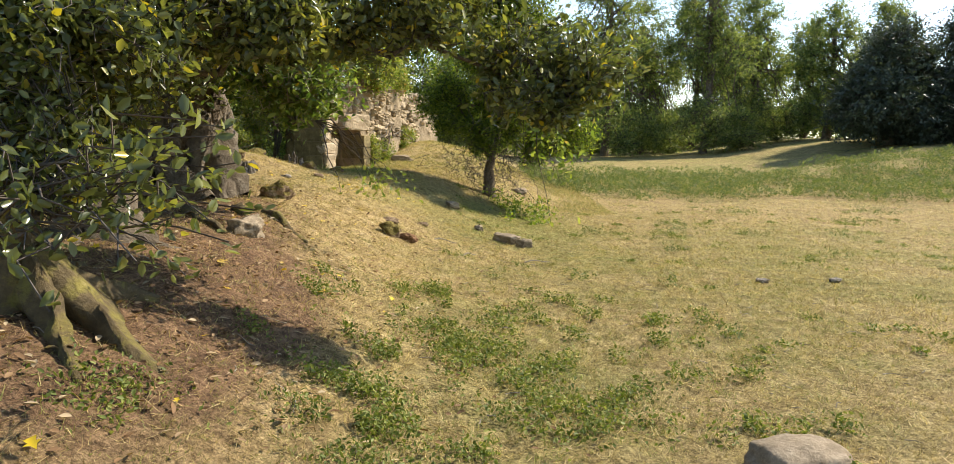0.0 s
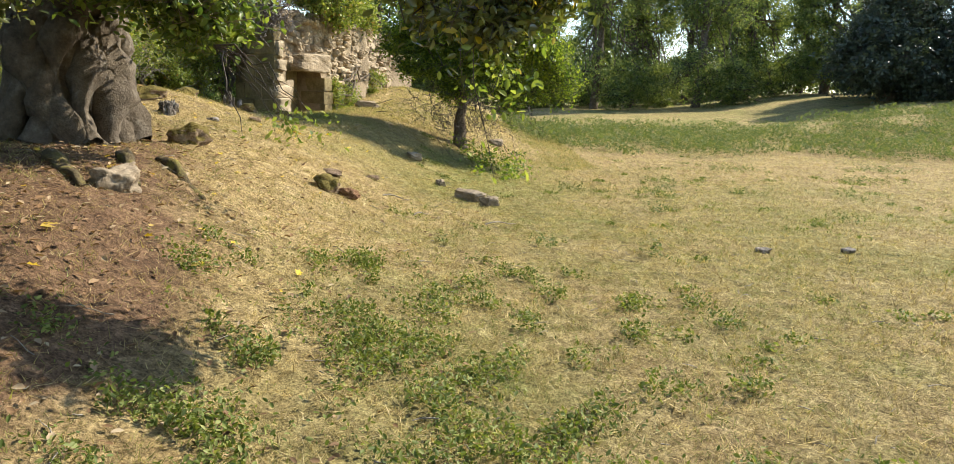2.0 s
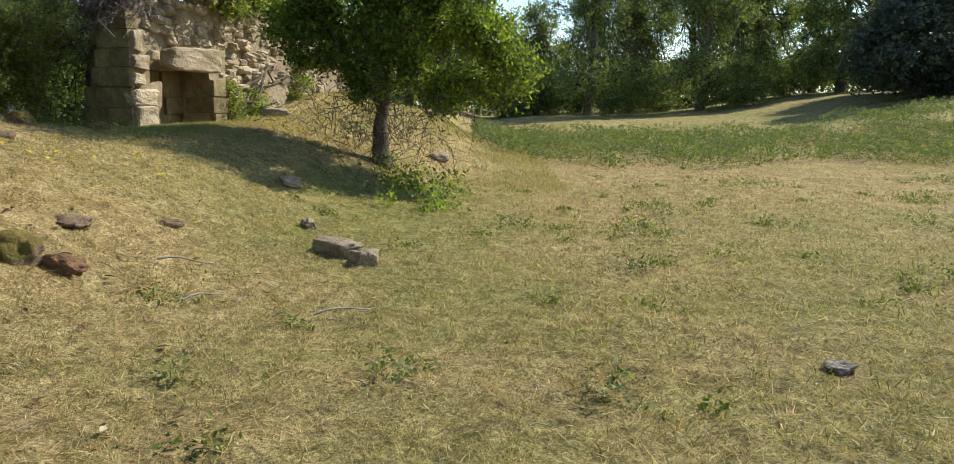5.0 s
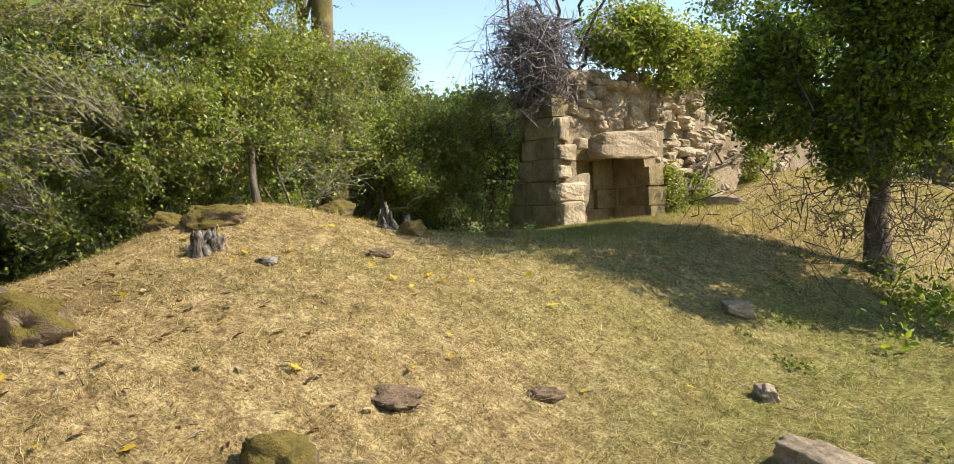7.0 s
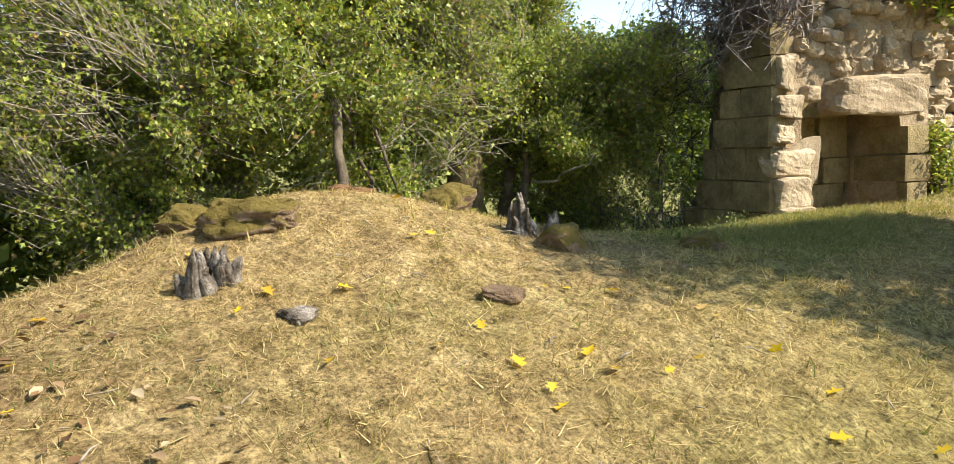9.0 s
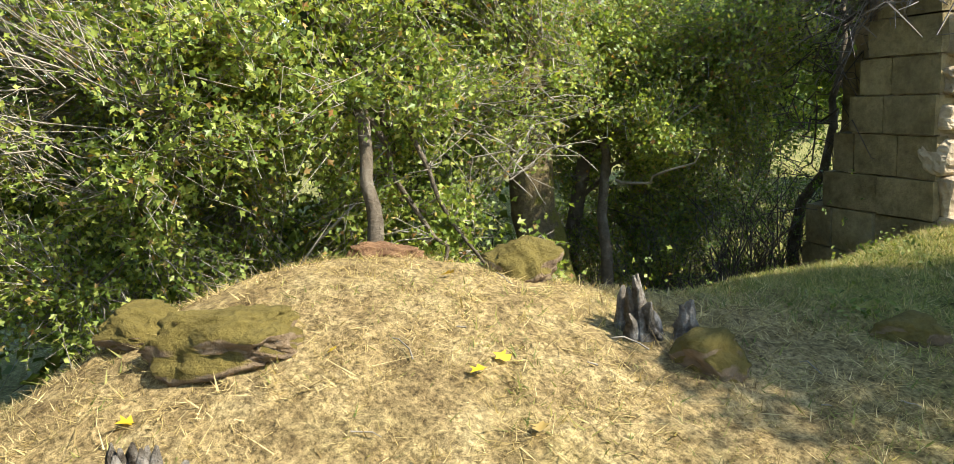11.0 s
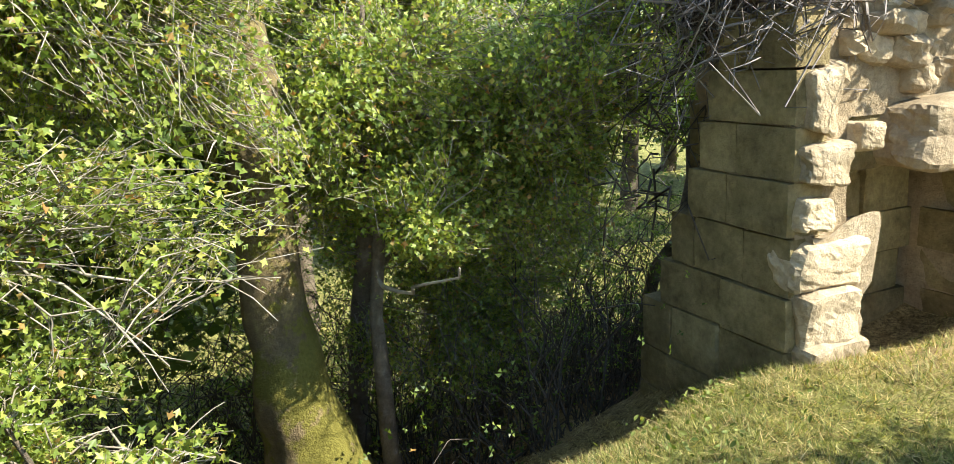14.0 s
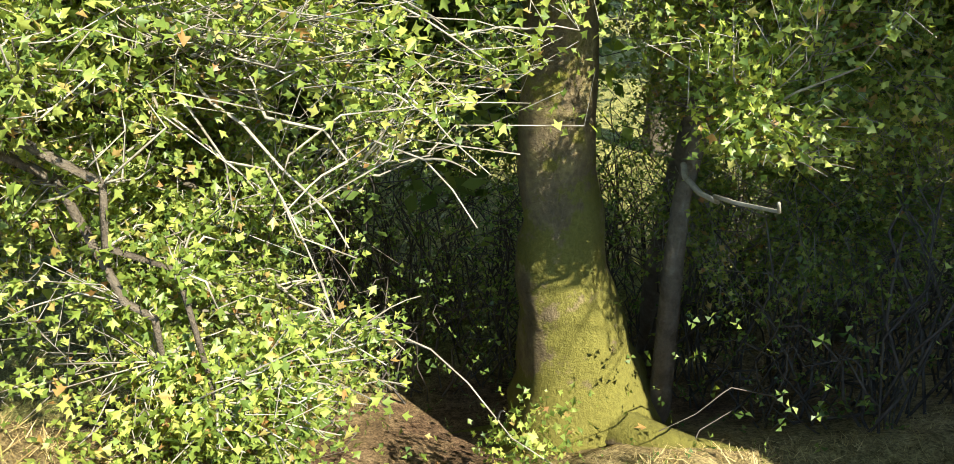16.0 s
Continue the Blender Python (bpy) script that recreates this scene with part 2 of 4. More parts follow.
LEAVES = {
    "quad": (np.array([(0, -0.5, 0), (0.32, 0.05, 0.05), (0, 0.55, 0), (-0.32, 0.05, 0.05)]), [(0, 1, 2, 3)]),
    "fold": (np.array([(0, -0.5, 0), (0.26, -0.1, 0.1), (0.2, 0.3, 0.08), (0, 0.55, -0.04), (-0.2, 0.3, 0.08), (-0.26, -0.1, 0.1)]), [(0, 1, 2, 3), (0, 3, 4, 5)]),
    "lobed": (np.array([(0, -0.5, 0), (0.16, -0.12, 0.03), (0.48, 0.0, 0.1), (0.2, 0.14, 0.02), (0.34, 0.42, 0.1), (0, 0.55, -0.03), (-0.34, 0.42, 0.1), (-0.2, 0.14, 0.02), (-0.48, 0.0, 0.1), (-0.16, -0.12, 0.03)]), [(0, 1, 2, 3, 5), (3, 4, 5), (0, 5, 7, 8, 9), (5, 6, 7)]),
    "notch": (np.array([(0, -0.5, 0), (0.44, 0.12, 0.1), (0.15, 0.1, 0.03), (0, 0.55, -0.05), (-0.15, 0.1, 0.03), (-0.44, 0.12, 0.1)]), [(0, 1, 2, 3), (0, 3, 4, 5)]),
    "spray": (np.array([(0, -0.5, 0), (0.3, -0.25, 0.1), (0.1, 0.0, 0), (0.05, 0.0, 0), (0.5, 0.2, -0.1), (0.1, 0.35, 0.05), (-0.05, 0.0, 0), (-0.15, 0.55, 0.1), (-0.45, 0.2, 0.0)]), [(0, 1, 2), (3, 4, 5), (6, 7, 8)]),
    "blade": (np.array([(-0.5, 0, 0), (0.5, 0, 0), (0.3, 0.35, 0.55), (0, 1.0, 0.9)]), [(0, 1, 2, 3)]),
}


def leaf_mesh(name, places, sizes, material, shape, upward=0.5, droop=0.3):
    """Many leaves, each turned its own way, in one mesh."""
    n = len(places)
    base, faces = LEAVES[shape]
    normal = rng.normal(size=(n, 3)) * (1 - upward) + np.array([0, 0, upward])
    normal /= np.linalg.norm(normal, axis=1)[:, None] + 1e-9
    axis = rng.normal(size=(n, 3)) + np.array([0, 0, -droop])
    axis -= (axis * normal).sum(1)[:, None] * normal
    axis /= np.linalg.norm(axis, axis=1)[:, None] + 1e-9
    side = np.cross(axis, normal)
    verts = places[:, None, :] + sizes[:, None, None] * (base[None, :, 0:1] * side[:, None] + base[None, :, 1:2] * axis[:, None] + base[None, :, 2:3] * normal[:, None])
    return bulk_mesh(name, verts.reshape(-1, 3), faces, len(base), n, material)


def bulk_mesh(name, verts, faces, stride, n, material):
    me = bpy.data.meshes.new(name)
    loops = np.concatenate([np.array(f) for f in faces])
    counts = np.array([len(f) for f in faces])
    loops = (loops[None] + stride * np.arange(n)[:, None]).ravel()
    counts = np.tile(counts, n)
    me.vertices.add(len(verts))
    me.vertices.foreach_set("co", verts.astype(np.float32).ravel())
    me.loops.add(len(loops))
    me.loops.foreach_set("vertex_index", loops.astype(np.int32))
    me.polygons.add(len(counts))
    me.polygons.foreach_set("loop_start", np.concatenate([[0], np.cumsum(counts)[:-1]]).astype(np.int32))
    me.update(calc_edges=True)
    me.materials.append(material)
    return me


# ---- the ground's shape ----
def sig(t):
    return 1 / (1 + np.exp(-np.clip(t, -40, 40)))


def height(x, y):
    """Pasture, the bank along its edge, the mound, the ditch beyond it, and the rise to the far trees."""
    x, y = np.asarray(x, float), np.asarray(y, float)
    foot = -1.556 + 0.017 * (np.clip(y, 5, 19) - 6.313) ** 2
    edge = -5.437 + 0.119 * (np.clip(y, 6, 20) - 12)
    z = -0.113 + 0.01 * np.clip(y, -10, 25) + 0.93 * sig((foot - x) / 0.517)
    z = z + 0.662 * np.exp(-((x + 4.593) ** 2 + (y - 11.94) ** 2) / 1.474**2)
    z = z - 2.055 * sig((edge - x) / 0.516)
    z = z + 0.62 * np.exp(-(((x + 2.6) / 2.6) ** 2 + ((y - 23.0) / 3.2) ** 2))
    z = z + 0.026 * np.clip(y - 19, 0, 26) * sig((x - 2.5) / 1.2)
    z = z - 1.0 * np.exp(-(((x + 4.8) / 0.65) ** 2 + ((y - 13.45) / 0.75) ** 2))
    z = z + 1.6 * sig((x - 16.5) / 2.3) * sig((y - 16) / 2.0) + 0.35 * np.exp(-(((x - 14) / 3) ** 2 + ((y - 27) / 1.8) ** 2))
    z = z - 0.5 * np.exp(-(((x + 4.35) / 0.55) ** 2 + ((y - 15.5) / 0.9) ** 2))
    along, into = 0.365 * (x + 3.37) + 0.931 * (y - 16.07), -0.931 * (x + 3.37) + 0.365 * (y - 16.07)
    z = z - 0.36 * np.exp(-(((along - 1.2) / 0.9) ** 2 + ((into - 0.4) / 0.55) ** 2))
    return z


def rough(x, y):
    """Tussocks and hollows."""
    return np.array([0.025 * noise.noise(Vector((a * 0.9, b * 0.9, 0.3))) + 0.012 * noise.noise(Vector((a * 3.7, b * 3.7, 1.7))) + 0.024 * noise.noise(Vector((a * 9.5, b * 9.5, 2.9))) * (1.0 + 0.9 * noise.noise(Vector((a * 1.3, b * 1.3, 7.9)))) for a, b in zip(np.ravel(x), np.ravel(y))]).reshape(np.shape(x))


def surface(x, y):
    return height(x, y) + rough(x, y)


def zone_turf(x, y):
    """Where the grass stays green: the hollow under the bush, the foot of the bank, the far meadow."""
    v = 0.35 * np.exp(-(((x - 0.3) / 1.6) ** 2 + ((y - 13.6) / 2.2) ** 2)) + 0.85 * np.exp(-(((x + 3.2) / 1.5) ** 2 + ((y - 14.8) / 1.2) ** 2))
    v = v + 0.22 * np.exp(-(((x - 0.2) / 1.3) ** 2 + ((y - 4.5) / 2.5) ** 2)) + 0.26 * sig((x + 0.3) / 0.5) * np.exp(-((y - 10) / 5.5) ** 2)
    return v + 0.28 * sig((y - 21) / 1.5) * sig((x - 1) / 0.8) + 0.7 * sig((-7.0 - x) / 0.5)


def zone_bare(x, y):
    """Trodden earth and leaf litter under the holly, on the bank and on the mound."""
    v = 0.7 * np.exp(-(((x + 1.9) / 1.15) ** 2 + ((y - 4.0) / 2.6) ** 2)) + 0.6 * np.exp(-(((x + 2.8) / 1.3) ** 2 + ((y - 8.0) / 2.2) ** 2))
    return v + 0.25 * np.exp(-(((x + 4) / 1.0) ** 2 + ((y - 11.8) / 1.0) ** 2)) + 0.6 * sig((-5.3 - x) / 0.4) * sig((x + 7.2) / 0.5)


def axis_steps(lo, hi, fine_lo, fine_hi, step):
    near = np.arange(fine_lo, fine_hi + step / 2, step)
    grow_up, grow_down = [near[-1]], [near[0]]
    d = step
    while grow_up[-1] < hi:
        d *= 1.18
        grow_up.append(grow_up[-1] + d)
    d = step
    while grow_down[-1] > lo:
        d *= 1.18
        grow_down.append(grow_down[-1] - d)
    return np.concatenate([grow_down[:0:-1], near, grow_up[1:]])


def build_ground():
    xs, ys = axis_steps(-900, 900, -5.6, 4.5, 0.045), axis_steps(-900, 1500, 1.5, 16.5, 0.045)
    gx, gy = np.meshgrid(xs, ys)
    gz = surface(gx, gy)
    w, h = len(xs), len(ys)
    i = (np.arange(h - 1)[:, None] * w + np.arange(w - 1)[None]).ravel()
    me = mesh_of("ground", np.stack([gx, gy, gz], -1).reshape(-1, 3), np.stack([i, i + 1, i + 1 + w, i + w], 1), ground_material())
    for name, zone in (("turf", zone_turf), ("bare", zone_bare)):
        me.attributes.new(name, "FLOAT", "POINT").data.foreach_set("value", zone(gx, gy).ravel().astype(np.float32))
    tagged(new("ground", me), "sun-dried pasture rising to an earthen bank", "ground", "", "structure")


build_ground()


# ---- trees and bushes ----
def in_crown(balls, n, shell=0.35):
    """Places in a crown made of ellipsoids (x, y, z, rx, ry, rz), denser to the outside, with ragged gaps."""
    balls = np.array(balls, float)
    share = (balls[:, 3] * balls[:, 4] * balls[:, 5]) ** 0.7
    m = int(n * 2.2)
    b = balls[rng.choice(len(balls), m, p=share / share.sum())]
    v = rng.normal(size=(m, 3))
    v *= (rng.uniform(shell, 1.0, m) ** 0.6 / np.linalg.norm(v, axis=1))[:, None]
    p = b[:, :3] + v * b[:, 3:]
    scale = 1.6 / np.maximum(0.5, b[:, 3:].mean(1) ** 0.5)
    lump = np.array([noise.noise(Vector(q)) + 0.6 * noise.noise(Vector(q) * 2.3 + Vector((5, 1, 3))) for q in p * scale[:, None]])
    lump += rng.uniform(-0.12, 0.12, m)
    return p[lump > np.quantile(lump, 0.5)][:n]


def curved(a, b, n, sag, wild):
    t = np.linspace(0, 1, n)[:, None]
    p = a + (b - a) * t
    p[:, 2] += sag * np.sin(np.pi * t[:, 0])
    p[1:-1] += rng.normal(size=(n - 2, 3)) * wild * np.linalg.norm(b - a)
    return p


def stems_mesh(name, lines, radii, material):
    """Many thin three-sided stems: lines (n, steps, 3), radii (steps,)."""
    n, steps, _ = lines.shape
    way = np.gradient(lines, axis=1)
    way /= np.linalg.norm(way, axis=2)[..., None] + 1e-9
    a = np.cross(way, np.array([0.31, 0.52, 0.79]))
    a /= np.linalg.norm(a, axis=2)[..., None] + 1e-9
    c = np.cross(way, a)
    r = np.asarray(radii)[None, :, None] * rng.uniform(0.6, 1.3, (n, 1, 1))
    ring = [lines + r * (math.cos(t) * a + math.sin(t) * c) for t in (0, 2.094, 4.189)]
    verts = np.stack(ring, 2).reshape(-1, 3)
    faces = [(k * 3 + i, k * 3 + (i + 1) % 3, k * 3 + 3 + (i + 1) % 3, k * 3 + 3 + i) for k in range(steps - 1) for i in range(3)]
    return bulk_mesh(name, verts, faces, steps * 3, n, material)


def wandering(a, b, steps, sag, wild):
    """Lines from places a to places b, (n, steps, 3)."""
    t = np.linspace(0, 1, steps)[None, :, None]
    p = a[:, None] + (b - a)[:, None] * t
    d = np.linalg.norm(b - a, axis=1)[:, None, None]
    p[:, :, 2:] += sag * d * np.sin(np.pi * t)
    p[:, 1:-1] += rng.normal(size=(len(a), steps - 2, 3)) * wild * d
    return p


def roots(top, at, r, count, reach, material, first=0.0):
    for n in range(count):
        t = first + 2 * math.pi * n / count + rng.uniform(-0.3, 0.3)
        t_ = Tubes()
        pts = []
        for k in range(7):
            d = r * 0.5 + reach * rng.uniform(0.9, 1.1) * k / 6
            x, y = at[0] + d * math.cos(t + 0.12 * k), at[1] + d * math.sin(t + 0.12 * k)
            pts.append((x, y, gz(x, y) + max(0.0, 0.45 * r * (1 - k / 2.5)) - 0.02 - 0.008 * k))
        t_.add(pts, np.linspace(r * 0.42, 0.03, 7), 8, 0.3)
        child("root", t_.mesh("root", material), top)


def tree(name, label, category, trunk, radii, balls, twigs, per_twig, leaf, leafmat, shape, bark=None, twigmat=None, limbs=9, twig_r=0.006, spread=0.16, sides=10, lump=0.12, upward=0.5, group="", low_limbs=0.5, shell=0.35, foot_sink=0.15, limb_r=0.05, far=False, twig_len=1.4):
    """A tree: trunk along given points, limbs into the crown, twigs to its outside, leaves along the twigs."""
    bark, twigmat = bark or BARK, twigmat or TWIG
    trunk = np.array(trunk, float)
    top = thing(name, trunk[0], label, category, group)
    t = Tubes()
    first = trunk[0] - np.array([0, 0, foot_sink])
    steps = np.linspace(0, 1, 4 * len(trunk))
    at = np.linspace(0, 1, len(trunk))
    path = np.stack([np.interp(steps, at, trunk[:, c]) for c in range(3)], 1)
    path[1:-1] += rng.normal(size=(len(path) - 2, 3)) * 0.012
    t.add(np.concatenate([[first], path]), np.concatenate([[radii[0] * 1.15], np.interp(steps, at, radii)]), sides, lump)
    child("trunk", t.mesh("trunk", bark), top)
    tips = in_crown(balls, twigs, shell)
    nodes = [path[int(len(path) * low_limbs):]]
    t = Tubes()
    for e in tips[rng.choice(len(tips), min(limbs, len(tips)), replace=False)]:
        a = path[rng.integers(int(len(path) * low_limbs), len(path))]
        mid = np.array(balls[np.argmin([np.linalg.norm(np.array(q[:3]) - e) for q in balls])][:3])
        e = 0.7 * e + 0.3 * mid
        line = curved(a, e, 9, 0.12 * np.linalg.norm(e - a), 0.035)
        t.add(line, np.linspace(min(radii[-1], limb_r), 0.008, 9), 5)
        nodes.append(line[2:])
        if not far:
            child("limb", t.mesh("limb", bark), top)
            t = Tubes()
    if far:
        child("limb_mass", t.mesh("limb_mass", bark), top, kind="stuff")
    nodes = np.concatenate(nodes)
    near = np.concatenate([np.argmin(((nodes[None] - part[:, None]) ** 2).sum(2), 1) for part in np.array_split(tips, 1 + len(tips) // 400)])
    a = nodes[near]
    d = np.linalg.norm(a - tips, axis=1)[:, None]
    a = np.where(d > twig_len, tips + (a - tips) / np.maximum(d, 1e-6) * twig_len, a)
    lines = wandering(a, tips, 5, 0.06, 0.11)
    child("twig_mass", stems_mesh("twig_mass", lines, np.linspace(twig_r, twig_r * 0.35, 5), twigmat), top, kind="stuff")
    n = len(tips)
    k = rng.uniform(0.25, 1.0, (n, per_twig)) * 3.999
    i = k.astype(int)
    row = np.arange(n)[:, None]
    places = lines[row, i] + (lines[row, i + 1] - lines[row, i]) * (k - i)[..., None]
    places = places.reshape(-1, 3)
    places = places + rng.normal(size=places.shape) * spread * (0.3 + 0.7 * rng.random((len(places), 1)))
    sizes = leaf * rng.uniform(0.6, 1.25, len(places))
    child("crown", leaf_mesh("crown", places, sizes, leafmat, shape, upward), top, kind="stuff")
    return top


def gz(x, y):
    return float(height(x, y))


# hawthorn bush between pasture and ruin
tree("hawthorn_bush", "leafy green hawthorn bush growing at the foot of the bank", "bush",
     [(0.23, 15.9, 0.40), (0.20, 15.95, 1.0), (0.35, 15.9, 1.7), (0.5, 15.95, 2.6)], [0.15, 0.095, 0.08, 0.05],
     [(-0.3, 15.9, 2.75, 0.9, 1.0, 0.8), (0.3, 15.6, 3.6, 1.1, 1.2, 0.8), (0.4, 15.5, 4.6, 0.9, 1.0, 0.6), (1.0, 15.1, 3.0, 0.55, 0.7, 0.5), (1.25, 15.0, 2.3, 0.4, 0.5, 0.7), (1.8, 15.3, 2.1, 0.55, 0.7, 0.45), (2.1, 15.5, 1.6, 0.45, 0.6, 0.4), (0.6, 15.2, 2.3, 0.6, 0.6, 0.6), (-0.6, 15.6, 2.0, 0.55, 0.6, 0.4), (1.2, 15.4, 1.4, 0.5, 0.5, 0.35), (-1.0, 15.7, 2.35, 0.45, 0.5, 0.35), (1.35, 14.9, 3.8, 0.45, 0.6, 0.4), (1.45, 14.6, 2.7, 0.4, 0.5, 0.45), (1.0, 14.7, 4.6, 0.6, 0.7, 0.5), (0.2, 15.4, 1.6, 0.6, 0.6, 0.4)],
     3600, 26, 0.06, BUSHLEAF, "fold", BARK, DARKTWIG, 22, 0.006, 0.10, low_limbs=0.35)
t = rng.normal(size=(420, 3)) * np.array([0.55, 0.5, 0.35]) + np.array([0.3, 15.7, 1.15])
bush_skirt = thing("dead_twigs", (0.3, 15.7, 0.42), "tangle of bare dark twigs round the bush's stem", "twigs", "", "stuff")
child("twig_mass", stems_mesh("twig_mass", wandering(t, t + rng.normal(size=t.shape) * 0.3 + np.array([0, -0.05, -0.18]), 5, 0.1, 0.1), np.linspace(0.006, 0.002, 5), DARKTWIG), bush_skirt, kind="stuff")

# big mossy tree in the ditch
mossy = tree("mossy_tree", "tall tree with moss on its flared trunk", "tree",
     [(-5.66, 14.78, -0.5), (-5.76, 14.71, 0.1), (-5.85, 14.66, 0.8), (-5.92, 14.66, 2.0), (-6.0, 14.7, 3.6), (-6.1, 14.8, 6.0)], [0.46, 0.28, 0.19, 0.16, 0.14, 0.1],
     [(-7.4, 14.4, 6.6, 1.7, 1.7, 1.2), (-8.2, 15.4, 5.2, 1.4, 1.4, 1.0)], 700, 18, 0.1, WOODLEAF, "spray", TRUNKMOSS, TWIG, 12, 0.008, 0.25, 22, 0.14)
roots(mossy, (-5.55, 14.8), 0.30, 2, 0.9, TRUNKMOSS, 0.4)

# hawthorn thicket behind the mound
tree("hawthorn_thicket", "sprawling hawthorn thicket with pale tangled twigs", "bush",
     [(-4.68, 12.37, 1.1), (-4.72, 12.4, 1.6), (-4.9, 12.5, 2.1), (-5.3, 12.6, 2.8)], [0.05, 0.036, 0.032, 0.025],
     [(-5.9, 12.6, 2.5, 1.4, 1.4, 1.4), (-5.4, 13.3, 2.3, 0.7, 0.7, 0.8), (-5.4, 13.1, 1.0, 0.6, 0.6, 0.9), (-6.3, 11.2, 2.2, 1.3, 1.3, 1.4), (-5.5, 14.0, 2.7, 0.8, 0.8, 0.8), (-6.6, 12.8, 3.9, 1.6, 1.6, 1.1), (-5.9, 12.0, 1.0, 0.9, 1.3, 0.9), (-5.0, 12.6, 2.2, 0.6, 0.7, 0.7), (-5.05, 14.0, 2.0, 0.55, 0.5, 0.5), (-5.15, 13.05, 0.55, 0.55, 0.6, 0.6), (-4.75, 13.5, 1.0, 0.3, 0.35, 0.3), (-4.65, 13.25, 0.95, 0.3, 0.3, 0.3), (-4.62, 12.2, 2.2, 0.45, 0.5, 0.4), (-4.9, 11.7, 2.0, 0.5, 0.6, 0.6), (-5.2, 12.9, 3.2, 0.7, 0.8, 0.6)],
     8200, 22, 0.040, HAWTHORN, "notch", BARK, TWIG, 14, 0.0045, 0.05, low_limbs=0.6, limb_r=0.022, upward=0.35, twig_len=0.8)
tree("hawthorn_thicket", "thin hawthorn with drooping lit sprays over the ditch", "bush",
     [(-6.6, 15.6, -0.9), (-6.3, 15.5, 0.5), (-6.0, 15.5, 1.6), (-5.6, 15.6, 2.4)], [0.09, 0.07, 0.06, 0.04],
     [(-5.6, 15.6, 2.35, 0.8, 0.8, 0.6), (-5.2, 16.3, 1.9, 0.6, 0.7, 0.5), (-6.6, 16.2, 1.8, 1.2, 1.2, 1.2), (-7.0, 16.2, 3.2, 1.2, 1.2, 0.8), (-5.35, 15.35, 1.75, 0.5, 0.5, 0.3), (-5.3, 15.9, 1.5, 0.55, 0.6, 0.5), (-5.1, 16.5, 2.1, 0.6, 0.6, 0.55), (-5.5, 16.6, 1.2, 0.7, 0.7, 0.6), (-6.2, 17.4, 1.9, 0.9, 0.9, 0.9), (-6.0, 16.2, 0.4, 0.8, 0.9, 0.6), (-5.3, 15.0, 2.1, 0.45, 0.45, 0.5), (-4.85, 16.0, 1.75, 0.4, 0.5, 0.3), (-5.45, 15.4, 1.5, 0.5, 0.45, 0.3), (-4.75, 15.5, 2.0, 0.35, 0.4, 0.2), (-4.9, 15.15, 1.55, 0.3, 0.35, 0.18), (-4.7, 16.2, 2.55, 0.5, 0.5, 0.35), (-4.55, 15.7, 2.4, 0.4, 0.4, 0.25), (-5.0, 17.0, 2.3, 0.5, 0.6, 0.4)],
     7800, 21, 0.041, HAWTHORN, "notch", BARK, TWIG, 14, 0.0045, 0.055, low_limbs=0.4, limb_r=0.025, upward=0.35, twig_len=0.8)
for x0, y0, z0, x1, y1, z1 in ((-5.6, 12.4, 1.9, -4.75, 13.9, 1.75), (-5.5, 12.6, 2.3, -4.8, 13.6, 1.35), (-5.6, 12.7, 1.2, -4.9, 13.5, 0.5), (-5.7, 13.0, 2.8, -4.7, 12.9, 2.2), (-5.8, 12.2, 2.6, -4.9, 14.1, 2.5), (-5.4, 12.2, 1.0, -4.9, 12.9, 1.6)):
    stick = Tubes()
    stick.add(curved(np.array([x0, y0, z0]), np.array([x1, y1, z1]), 12, 0.14, 0.014), np.linspace(0.011, 0.003, 12), 6, 0.2)
    tagged(new("bare_branch", stick.mesh("bare_branch", TWIG)), "arching pale thorn branch in the thicket", "branch", "bare branches of the thicket")
branches = np.random.default_rng(41)
for k in range(11):
    a0 = np.array([-5.5, branches.uniform(12.0, 13.3), branches.uniform(0.7, 2.4)])
    a1 = a0 + np.array([branches.uniform(0.6, 0.95), branches.uniform(0.2, 1.1), branches.uniform(-0.6, 0.25)])
    line = curved(a0, a1, 12, branches.uniform(0.04, 0.2), 0.032)
    stick = Tubes()
    stick.add(line, np.linspace(0.008, 0.002, 12), 6, 0.2)
    for j in (5, 7, 9):
        stick.add(curved(line[j], line[j] + branches.normal(size=3) * np.array([0.12, 0.22, 0.14]), 6, 0.02, 0.012), np.linspace(0.0045, 0.002, 6), 5, 0.2)
    tagged(new("bare_branch", stick.mesh("bare_branch", TWIG)), "arching pale thorn branch in the thicket", "branch", "bare branches of the thicket")
stick = Tubes()
stick.add(curved(np.array([-5.3, 15.0, 1.25]), np.array([-4.45, 14.85, 1.5]), 8, -0.08, 0.03), np.linspace(0.014, 0.005, 8), 6, 0.2)
tagged(new("bare_branch", stick.mesh("bare_branch", TWIG)), "pale bare branch reaching out of the thicket", "branch")

